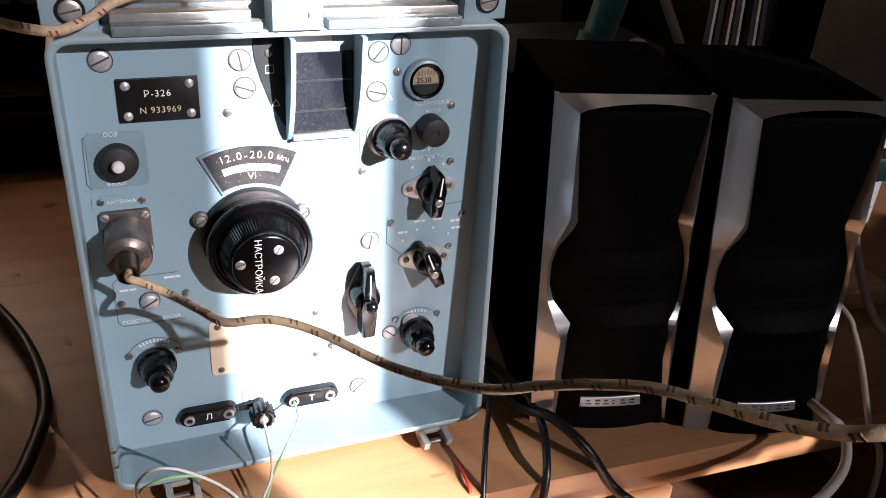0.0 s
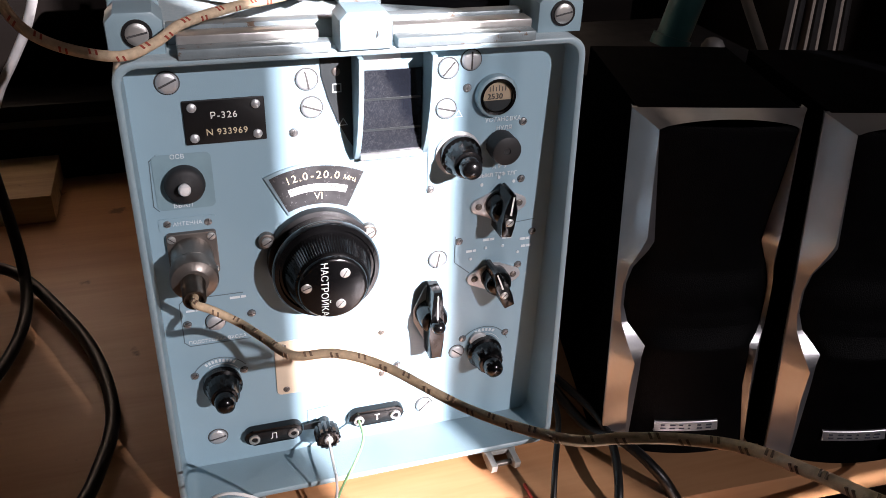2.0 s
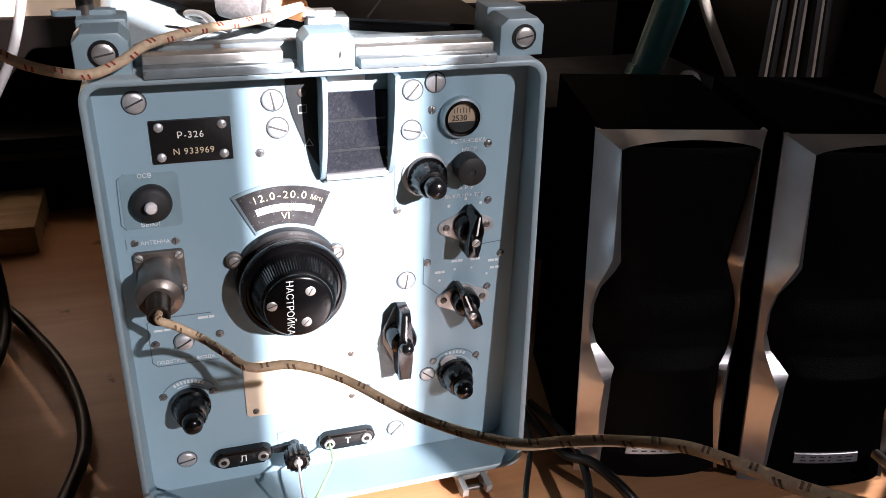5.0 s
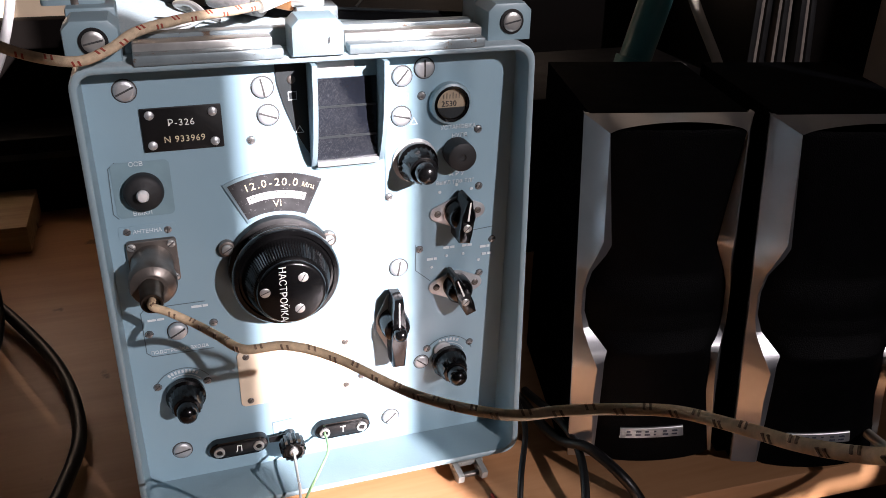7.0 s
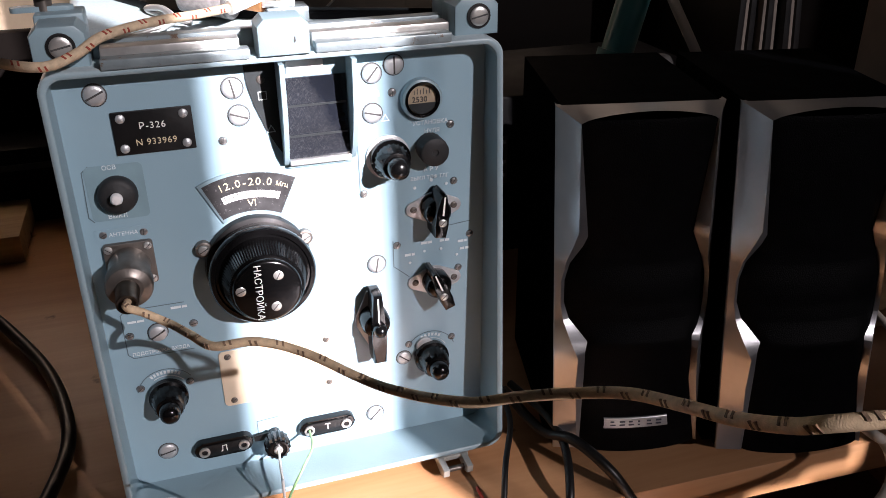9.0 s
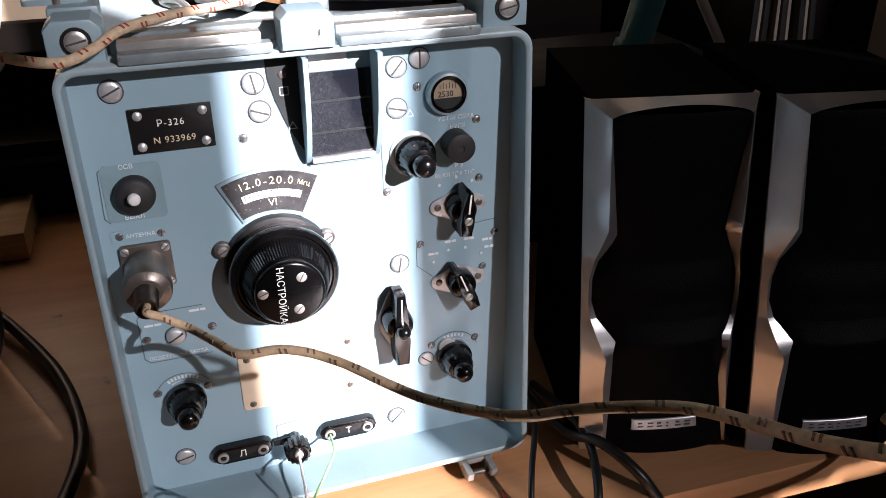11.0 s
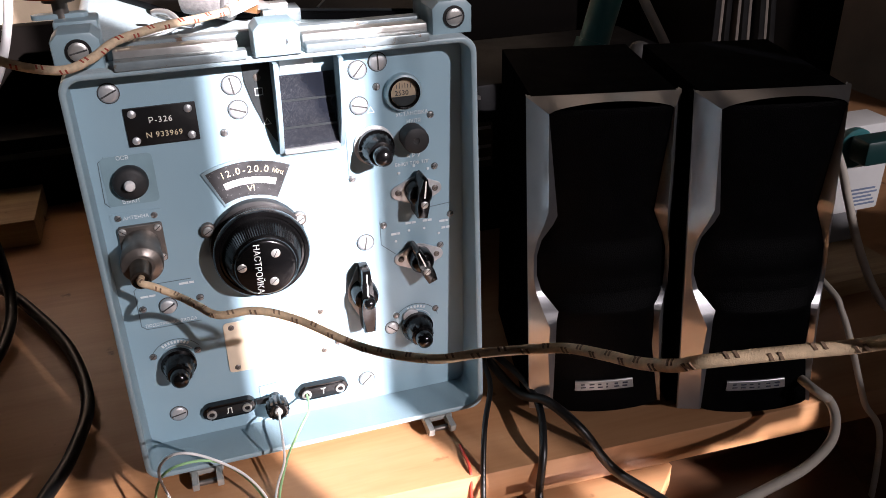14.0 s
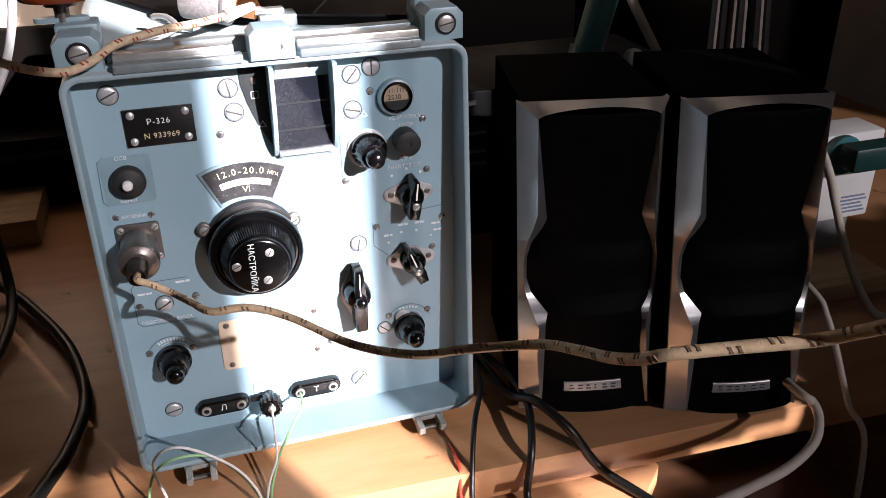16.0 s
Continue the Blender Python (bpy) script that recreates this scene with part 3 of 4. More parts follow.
def pointer_knob(x, z, label, scale=1.0, tip=BLACK, washer=False):
    """A small fluted knob with a domed end."""
    m = at(x, z) @ Matrix.Diagonal((scale, scale, scale * 0.84, 1))
    k = part("knob", lathe([(0.0118, 0.001), (0.0122, 0.004), (0.0121, 0.0068), (0.0108, 0.0084), (0.0092, 0.0195), (0.0080, 0.0212), (0.0064, 0.0218)], m, 44, ribs=1, rib_depth=0.0006, rib_range=(3, 4)), BLACK, radio, label)
    part("knob_tip", lathe([(0.0064, 0.0215), (0.0064, 0.0270), (0.0056, 0.0305), (0.0036, 0.0325), (0.0006, 0.0332)], m, 28), tip, k)
    if washer:
        part("washer", lathe([(0.0062, 0.0), (0.0062, 0.0022), (0.005, 0.0026)], at(x - 0.004, z + 0.009), 20), ALU, k)
    return k


# gain knob at the lower left
line_frame(arc_points(0.012, 0.114, 0.0185, 35, 165), 0.0005, at(0, 0), radio)
line_frame(arc_points(0.012, 0.114, 0.0135, 40, 120), 0.0005, at(0, 0), radio, ENGRAVE)
arc_bars(0.012, 0.114, 0.0162, 125, 55, 9, 0.0022, radio)
pointer_knob(0.012, 0.114, "black fluted bakelite knob")

# telephone and line jacks
for x, t in ((0.0405, "Л"), (0.1105, "Т")):
    j = part("jack_plate", prism(rounded(0.0385, 0.0125, 0.0062, 8), 0, 0.0055, at(x, 0.0665), 0.0012), BLACK, radio, "black oval jack plate")
    part("inner_plate", prism(rounded(0.0330, 0.0085, 0.0042, 8), 0.0055, 0.0062, at(x, 0.0665), 0.0003), BLACK_MATT, j)
    letters(t, 0.0068, at(x, 0.0665, -0.0064), j, TEXT_WHITE)
    for dx in (-0.0128, 0.0128):
        part("jack_ring", lathe([(0.0036, 0.006), (0.0036, 0.0074), (0.0028, 0.0076), (0.0021, 0.0076), (0.0020, 0.0066), (0.0002, 0.0065)], at(x + dx, 0.0665), 20), STEEL, j)
        # Black disc colours in the dark of the jack hole.
        part("hole_shade_disc", lathe([(0.0019, 0.0066), (0.0019, 0.0069)], at(x + dx, 0.0665), 14), BLACK_MATT, j)

# binding post
line_frame([(0.064, 0.066), (0.064, 0.078), (0.078, 0.079)], 0.0005, at(0, 0), radio)
post = part("binding_post", lathe([(0.0040, 0), (0.0040, 0.008), (0.0080, 0.0085), (0.0084, 0.0095), (0.0084, 0.0190), (0.0076, 0.0200), (0.0058, 0.0202), (0.0055, 0.0190), (0.0010, 0.0188)], at(0.0745, 0.0665), 28, ribs=1, rib_depth=0.0011, rib_range=(2, 5)), BLACK, radio, "black fluted binding post")
part("post_stud", lathe([(0.0030, 0.0185), (0.0030, 0.0205), (0.0022, 0.0212)], at(0.0745, 0.0665), 16), STEEL, post)
part("post_strap", prism([(-0.011, -0.002), (0.0, -0.003), (0.0, 0.003), (-0.011, 0.002)], 0.0040, 0.0052, at(0.0715, 0.0680)), BLACK_MATT, post)

# cream plate
tan = part("cream_plate", prism(rounded(0.074, 0.042, 0.003, 4), 0, 0.0008, at(0.0825, 0.1165), 0.0002), CREAM, radio, "blank cream celluloid plate")
for x, z in ((0.051, 0.1335), (0.0515, 0.0995), (0.115, 0.1335), (0.115, 0.0995)):
    screw(x, z, 0.0022, tan, 50, -0.0008, NICKEL, 0.4)

# tuning dial
DX, DZ = 0.077, 0.192


def sector(r0, r1, a0, a1, n=18):
    return arc_points(0, 0, r1, a0, a1, n) + arc_points(0, 0, r0, a1, a0, n)


dial = part("dial_frame", prism(sector(0.038, 0.0665, 116.5, 62.5), 0, 0.0012, at(DX, DZ), 0.0004), PAINT, radio)
part("dial_face", prism(sector(0.0405, 0.0645, 114.5, 64.5), 0.0012, 0.0015, at(DX, DZ)), mat("dial_black", (0.040, 0.040, 0.042), 0.4, 0, 0.4, 120, 0.1, 400, spots=(0.16, 0.16, 0.16), spot_scale=420, spot_amount=0.60), dial, "dark dial with white figures")
part("dial_scale", prism(sector(0.0490, 0.0535, 108, 70), 0.0015, 0.0017, at(DX, DZ)), WHITE_PLASTIC, dial, "white film scale")
bm = bmesh.new()
for i in range(13):
    a = radians(106 - 34 * i / 12)
    L = 0.0024 if i % 3 else 0.0036
    m = at(DX + 0.0505 * math.cos(a), DZ + 0.0505 * math.sin(a), -0.0019) @ Matrix.Rotation(a - math.pi / 2, 4, "Z")
    prism([(-0.0002, 0), (0.0002, 0), (0.0002, L * 0.8), (-0.0002, L * 0.8)], 0, 0.0001, m, bm=bm)
part("scale_marks", bm, SLOT, dial, smooth=0)
turn = 107.5
for ch in "12.0-20.0":
    step = {".": 2.2, "-": 3.4, "1": 3.2}.get(ch, 4.1)
    a = radians(turn - step / 2)
    turn -= step
    letters(ch, 0.0066, at(DX + 0.0588 * math.cos(a), DZ + 0.0588 * math.sin(a), -0.0018) @ Matrix.Rotation(a - math.pi / 2, 4, "Z"), dial, TEXT_CREAM, "figure")
letters("Мгц", 0.0040, at(DX + 0.0583 * math.cos(radians(70.5)), DZ + 0.0583 * math.sin(radians(70.5)), -0.0018) @ Matrix.Rotation(radians(-19), 4, "Z"), dial, TEXT_CREAM)
letters("VI", 0.0062, at(DX + 0.001, DZ + 0.0455, -0.0018), dial, TEXT_CREAM)

# main tuning knob
kb = part("knob_skirt", lathe([(0.0318, 0), (0.0322, 0.002), (0.0315, 0.0055), (0.0290, 0.0062)], at(0.0778, 0.1978), 56), BLACK_MATT, radio)
tk = part("tuning_knob", lathe([(0.0290, 0.006), (0.0300, 0.0090), (0.0308, 0.0150), (0.0316, 0.0165), (0.0316, 0.0200), (0.0306, 0.0214), (0.0282, 0.0216), (0.0276, 0.0204), (0.0262, 0.0206), (0.0254, 0.0222), (0.0222, 0.0350), (0.0208, 0.0362), (0.0200, 0.0368), (0.0197, 0.0386), (0.0188, 0.0397), (0.0176, 0.0400)], at(0.0782, 0.1975), 180, ribs=1, rib_depth=0.0010, rib_range=(9, 10)), BLACK, radio, "large black bakelite tuning knob")
for x, z, a in ((0.085, 0.207, 60), (0.063, 0.200, 20), (0.082, 0.187, 45)):
    screw(x, z, 0.0031, tk, a, -0.0398, STEEL, 0.25)
letters("НАСТРОЙКА", 0.0057, at(0.0728, 0.1975, -0.0402) @ Matrix.Rotation(radians(-91), 4, "Z"), tk, TEXT_WHITE)
for x, z in ((0.0465, 0.2125), (0.107, 0.211)):
    part("ring_post", lathe([(0.0048, 0), (0.0048, 0.004), (0.0036, 0.0045)], at(x, z), 20), NICKEL, radio)
    screw(x, z, 0.0033, radio, 30, -0.0045, STEEL, 0.5)

# scale window hood
SCALE_GLASS = mat("dark_scratched_glass", (0.009, 0.011, 0.016), 0.16, 0, 0.4, 25, 0.02, 300)


def rub_marks(m):
    """Pale rubbing and fine scratches over the lower left half of the pane."""
    n, l = m.node_tree.nodes, m.node_tree.links
    b = n["Principled BSDF"]
    tc, xyz = n.new("ShaderNodeTexCoord"), n.new("ShaderNodeSeparateXYZ")
    l.new(tc.outputs["Object"], xyz.inputs[0])

    def math_node(op, a, c, d=None):
        q = n.new("ShaderNodeMath")
        q.operation = op
        for k, v in enumerate((a, c, d)):
            if isinstance(v, (int, float)):
                q.inputs[k].default_value = v
            elif v is not None:
                l.new(v, q.inputs[k])
        return q.outputs[0]

    edge = math_node("MULTIPLY_ADD", xyz.outputs[2], -0.50, 0.1195 + 0.150)
    wob = n.new("ShaderNodeTexNoise")
    wob.inputs["Scale"].default_value = 160
    l.new(tc.outputs["Object"], wob.inputs["Vector"])
    edge = math_node("MULTIPLY_ADD", wob.outputs["Fac"], 0.012, math_node("SUBTRACT", edge, xyz.outputs[0]))
    mask = n.new("ShaderNodeMapRange")
    mask.interpolation_type = "SMOOTHSTEP"
    mask.inputs["From Min"].default_value, mask.inputs["From Max"].default_value = 0.002, 0.009
    l.new(edge, mask.inputs["Value"])
    total = None
    for turn, size in ((35, 2600), (-25, 1900), (82, 3000)):
        mp, tx, r = n.new("ShaderNodeMapping"), n.new("ShaderNodeTexNoise"), n.new("ShaderNodeMapRange")
        mp.vector_type = "TEXTURE"
        mp.inputs["Rotation"].default_value = (0, radians(turn), 0)
        mp.inputs["Scale"].default_value = (1, 1, 6)
        l.new(tc.outputs["Object"], mp.inputs[0])
        l.new(mp.outputs[0], tx.inputs["Vector"])
        tx.inputs["Scale"].default_value, tx.inputs["Detail"].default_value = size, 4
        r.inputs["From Min"].default_value, r.inputs["From Max"].default_value = 0.54, 0.80
        l.new(tx.outputs["Fac"], r.inputs["Value"])
        total = r.outputs[0] if total is None else math_node("ADD", total, r.outputs[0])
    fac = math_node("MULTIPLY", math_node("MULTIPLY_ADD", total, 0.24, 0.05), mask.outputs[0])
    mx = n.new("ShaderNodeMixRGB")
    mx.use_clamp = True
    old = b.inputs["Base Color"].links[0].from_socket
    l.new(fac, mx.inputs[0])
    l.new(old, mx.inputs[1])
    mx.inputs[2].default_value = (0.15, 0.155, 0.16, 1)
    l.new(mx.outputs[0], b.inputs["Base Color"])


rub_marks(SCALE_GLASS)
part("symbol_plate", prism([(0.0815, 0.3225), (0.1015, 0.3225), (0.1015, 0.2620), (0.0965, 0.2700), (0.0905, 0.2820), (0.0855, 0.2960), (0.0825, 0.3080)], 0, 0.0006, at(0, 0)), FIN, radio, "charcoal plate with engraved symbols")
line_frame([(0.0885, 0.2990), (0.0930, 0.2990), (0.0930, 0.3035), (0.0885, 0.3035)], 0.0005, at(0, 0, -0.0008), radio, ENGRAVE, True)
line_frame([(0.0915, 0.2795), (0.0960, 0.2795), (0.0938, 0.2835)], 0.0005, at(0, 0, -0.0008), radio, ENGRAVE, True)
line_frame([(0.1555, 0.2785), (0.1600, 0.2785), (0.1578, 0.2825)], 0.0005, at(0.004, 0, -0.0002), radio, ENGRAVE, True)
line_frame([(0.1535, 0.2940), (0.1575, 0.2940), (0.1575, 0.2975), (0.1535, 0.2975)], 0.0004, at(0.001, 0, -0.0002), radio, ENGRAVE, True)
screw(0.0905, 0.3105, 0.0024, radio, 60, -0.0006, NICKEL, 0.4)
hood = part("window_frame", prism(rounded(0.041, 0.066, 0.001, 2), 0, 0.002, at(0.1215, 0.2895)), PAINT, radio)
PROFILE = [(0.0, 0.2575), (-0.0045, 0.2600), (-0.0095, 0.2680), (-0.0140, 0.2790), (-0.0175, 0.2920), (-0.0195, 0.3060), (-0.0205, 0.3225), (0.0, 0.3225)]
for x in (0.1005, 0.1405):
    bm = prism(PROFILE, -0.0014, 0.0014, Matrix.Translation((x, 0, 0)) @ Matrix(((0, 0, 1, 0), (1, 0, 0, 0), (0, 1, 0, 0), (0, 0, 0, 1))), 0.0003)
    part("hood_cheek", bm, PAINT, hood)
part("window_glass", prism([(0.1025, 0.2625), (0.1385, 0.2625), (0.1385, 0.3105), (0.1025, 0.3105)], 0.0020, 0.0034, at(0, 0)), SCALE_GLASS, hood, "dark scratched scale window")
part("window_sill", box(0.1022, 0.1388, -0.0065, -0.002, 0.2590, 0.2622, 0.0005), ALU, hood)
for z in (0.2755, 0.2935):
    part("window_bar", box(0.1030, 0.1380, -0.0040, -0.0034, z, z + 0.0012), FIN, hood)
part("window_label", box(0.1050, 0.1260, -0.0032, -0.002, 0.3130, 0.3200, 0.0003), WHITE_PLASTIC, hood, "white strip over the window")

# level meter
mt = part("meter_bezel", lathe([(0.0128, 0), (0.0130, 0.0025), (0.0122, 0.0045), (0.0108, 0.0050), (0.0102, 0.0040), (0.0098, 0.0006), (0.0002, 0.0004)], at(0.184, 0.2905), 40), PAINT, radio)
part("meter_ring", lathe([(0.0110, 0.0002), (0.0110, 0.0046), (0.0108, 0.0056), (0.0094, 0.0058), (0.0090, 0.0012), (0.0002, 0.0006)], at(0.184, 0.2905), 40), BLACK, mt)
part("meter_face", lathe([(0.0093, 0.0030), (0.0091, 0.0034), (0.0002, 0.0035)], at(0.184, 0.2905), 32), mat("meter_card", (0.36, 0.29, 0.20), 0.6, 0, 0.15, 80), mt)
letters("2530", 0.0048, at(0.1825, 0.2905, -0.0040), mt, SLOT)
part("meter_shade", prism(arc_points(0, 0, 0.0088, 195, 345, 12), 0.0035, 0.0042, at(0.184, 0.2905)), FIN, mt)
bm = bmesh.new()
for i in range(6):
    prism([(-0.005 + i * 0.0019, 0.0032), (-0.0046 + i * 0.0019, 0.0032), (-0.0046 + i * 0.0019, 0.0058 + 0.001 * (i % 2)), (-0.005 + i * 0.0019, 0.0058 + 0.001 * (i % 2))], 0.0036, 0.0038, at(0.184, 0.2905), bm=bm)
part("meter_marks", bm, SLOT, mt, smooth=0)
letters("УСТАНОВКА", 0.0037, at(0.190, 0.2745), radio)
letters("НУЛЯ", 0.0037, at(0.191, 0.2690), radio)
part("zero_cap", lathe([(0.0090, 0), (0.0092, 0.0100), (0.0088, 0.0128), (0.0078, 0.0134), (0.0022, 0.0132), (0.0018, 0.0126), (0.0005, 0.0124)], at(0.189, 0.2592), 40, ribs=1, rib_depth=0.0003, rib_range=(0, 1)), RUBBER, radio, "dark grey knurled cap")
pointer_knob(0.1630, 0.2555, "black fluted bakelite knob", 1.03, BLACK)
part("knob_washer", lathe([(0.0140, 0), (0.0140, 0.001), (0.0125, 0.0014)], at(0.1625, 0.2555), 32), ALU, radio)
line_frame([(0.144, 0.267), (0.144, 0.231)], 0.0005, at(0, 0), radio)
letters("А Р У", 0.0040, at(0.190, 0.2440), radio)
letters("ВЫКЛ ТЛФ ТЛГ", 0.0033, at(0.189, 0.2385), radio)
for x in (0.179, 0.190, 0.200):
    part("position_dot", lathe([(0.0011, 0), (0.0010, 0.0004)], at(x, 0.2325 + 0.004 * (1 - abs(x - 0.19) / 0.011)), 10), ENGRAVE, radio)


def selector(x, z, turn):
    """A winged selector knob on an oval bright washer plate."""
    w = part("selector_plate", prism(arc_points(0.0, 0, 0.0105, 60, 120, 6) + arc_points(-0.0135, 0, 0.0050, 120, 240, 6) + arc_points(0.0, 0, 0.0105, 240, 300, 6) + arc_points(0.0135, 0, 0.0050, -60, 60, 6), 0, 0.0014, at(x, z), 0.0003), ALU, radio, "bright oval selector plate")
    for dx in (-0.0135, 0.0135):
        screw(x + dx, z, 0.0023, w, 30, -0.0014, NICKEL, 0.4)
    k = part("selector_knob", lathe([(0.0090, 0.0015), (0.0090, 0.0100), (0.0080, 0.0125), (0.0060, 0.0140)], at(x, z), 32), BLACK, radio, "black winged selector knob with a white pointer line")
    m = at(x, z) @ Matrix.Rotation(radians(turn), 4, "Z")
    part("wing", prism([(-0.0036, -0.0135), (0.0036, -0.0135), (0.0046, -0.006), (0.0040, 0.004), (0.0018, 0.0150), (0.0, 0.0162), (-0.0018, 0.0150), (-0.0040, 0.004), (-0.0046, -0.006)], 0.0030, 0.0205, m, 0.0014), BLACK, k)
    part("pointer_line", prism([(-0.0006, 0.002), (0.0006, 0.002), (0.0005, 0.0145), (-0.0005, 0.0145)], 0.0206, 0.0208, m), TEXT_WHITE, k, smooth=0)
    screw(x + 0.001 * math.sin(radians(turn)), z - 0.003, 0.0027, k, 40, -0.0205, STEEL, 0.3)


selector(0.191, 0.2180, -6)
selector(0.191, 0.1650, 22)
line_frame([(0.216, 0.2045), (0.198, 0.2030)], 0.0005, at(0, 0), radio)
line_frame([(0.1635, 0.1975), (0.1635, 0.1790), (0.1735, 0.1700)], 0.0005, at(0, 0), radio)
for (x, z), b in (((0.1745, 0.1860), [0.004, 0.002]), ((0.1860, 0.1930), [0.004, 0.003]), ((0.1985, 0.1930), [0.003, 0.003]), ((0.2110, 0.1905), [0.004, 0.002]), ((0.2125, 0.1850), [0.003, 0.003])):
    bars(b, 0.0017, at(x, z), radio)
for x, z in ((0.1745, 0.1800), (0.1845, 0.1870), (0.1960, 0.1870), (0.2070, 0.1810)):
    part("position_dot", lathe([(0.0010, 0), (0.0009, 0.0004)], at(x, z), 10), ENGRAVE, radio)

# band lever
LV = (0.1475, 0.1445)
part("lever_plate", prism([(-0.0035, 0.020), (0.0035, 0.020), (0.011, 0.003), (0.011, -0.006), (0.0035, -0.022), (-0.0035, -0.022), (-0.011, -0.006), (-0.011, 0.003)], 0, 0.0012, at(*LV), 0.0003), ALU, radio)
lv = part("lever_hub", lathe([(0.0100, 0.001), (0.0096, 0.010), (0.0085, 0.013), (0.006, 0.0140)], at(*LV), 32), BLACK, radio, "black winged lever knob")
bm = prism([(-0.0042, -0.0260), (0.0042, -0.0260), (0.0050, -0.0080), (0.0036, 0.0150), (0.0030, 0.0255), (-0.0030, 0.0255), (-0.0036, 0.0150), (-0.0050, -0.0080)], 0.0040, 0.0185, at(*LV), 0.0016)
part("lever_wing", bm, BLACK, lv)
part("lever_ball", lathe([(0.0040, 0.017), (0.0046, 0.020), (0.0042, 0.0232), (0.0025, 0.0252), (0.0004, 0.0258)], at(LV[0], LV[1] + 0.001), 24), BLACK, lv)
part("lever_line", prism([(-0.0004, 0.004), (0.0004, 0.004), (0.0004, 0.023), (-0.0004, 0.023)], 0.0186, 0.0188, at(*LV)), TEXT_WHITE, lv, smooth=0)

# lower right knob
line_frame(arc_points(0.187, 0.106, 0.0185, 20, 150), 0.0005, at(0, 0), radio)
line_frame(arc_points(0.187, 0.106, 0.0130, 30, 110), 0.0005, at(0, 0), radio, ENGRAVE)
arc_bars(0.187, 0.106, 0.0160, 115, 60, 6, 0.0022, radio)
pointer_knob(0.187, 0.106, "black fluted bakelite knob", 1.0, BLACK, True)

# ---- speakers ----
SW, SH, SD = 0.109, 0.250, 0.125


def lerp_table(rows, t):
    for (a, u), (b, v) in zip(rows, rows[1:]):
        if a <= t <= b:
            return u + (v - u) * (t - a) / (b - a)
    return rows[-1][1]


RAKE = 0.15     # the front leans back: lower parts stand further out
# from top (0) to bottom (1): distance from the cabinet's side and height over the raked front
LEFT_RIDGE = ((0, 0.0), (0.028, 0.0122), (0.30, 0.0127), (0.345, 0.0108), (0.40, 0.0076), (0.456, 0.0052), (0.52, 0.0052), (0.564, 0.0070), (0.61, 0.0108), (0.658, 0.0155), (0.75, 0.0150), (0.955, 0.0190))
RIGHT_RIDGE = ((0, 0.0), (0.028, 0.0105), (0.30, 0.0112), (0.345, 0.0092), (0.40, 0.0060), (0.456, 0.0034), (0.52, 0.0030), (0.564, 0.0036), (0.61, 0.0078), (0.658, 0.0118), (0.75, 0.0095), (0.955, 0.0032))
RIDGE_RISE = ((0, 0.0), (0.028, 0.0175), (0.30, 0.0175), (0.345, 0.0120), (0.40, 0.0055), (0.456, 0.0030), (0.52, 0.0028), (0.564, 0.0030), (0.61, 0.0078), (0.658, 0.0135), (0.955, 0.0025))
LEFT_INNER = ((0, 0.0), (0.028, 0.0124), (0.332, 0.0217), (0.36, 0.0190), (0.41, 0.0112), (0.456, 0.0080), (0.52, 0.0080), (0.564, 0.0112), (0.592, 0.0172), (0.618, 0.0226), (0.650, 0.0214), (0.75, 0.0212), (0.955, 0.0206))
RIGHT_INNER = ((0, 0.0), (0.028, 0.0108), (0.332, 0.0170), (0.36, 0.0140), (0.41, 0.0085), (0.456, 0.0055), (0.52, 0.0050), (0.564, 0.0065), (0.592, 0.0098), (0.618, 0.0146), (0.650, 0.0138), (0.75, 0.0135), (0.955, 0.0050))
INNER_RISE = ((0, 0.0), (0.028, 0.0168), (0.332, 0.0055), (0.41, 0.0010), (0.52, 0.0), (0.564, 0.0020), (0.592, 0.0055), (0.618, 0.0090), (0.70, 0.0080), (0.955, 0.0015))
LEVELS = sorted({i / 56 * 0.955 for i in range(57)} | {k for table in (LEFT_RIDGE, LEFT_INNER, RIDGE_RISE, INNER_RISE) for k, v in table})


def front_y(t, rise):
    return -(RAKE * SH * t + rise)


def grille_point(u, t):
    """A point of the grille: u from side to side, t from top to bottom."""
    k = max(t, 0.028)
    x0, x1 = lerp_table(LEFT_INNER, k) - 0.0004, SW - lerp_table(RIGHT_INNER, k) + 0.0004
    bow = math.sin(math.pi * min(1, max(0, u))) ** 0.6
    arch = 0.2438 + 0.0080 * bow
    rise = lerp_table(INNER_RISE, k) - 0.0008 + bow * (0.0050 + 0.0065 * math.exp(-((t - 0.50) / 0.12) ** 2))
    z = SH * (1 - t)
    if t > 0.90:
        z -= 0.0038 * bow * (t - 0.90) / 0.055
    return Vector((x0 + (x1 - x0) * u, front_y(t, rise), min(z, arch)))


def strips(rows):
    bm = bmesh.new()
    rows = [[bm.verts.new(p) for p in row] for row in rows]
    for a, b in zip(rows, rows[1:]):
        for i in range(len(a) - 1):
            bm.faces.new((a[i], a[i + 1], b[i + 1], b[i]))
    return bm


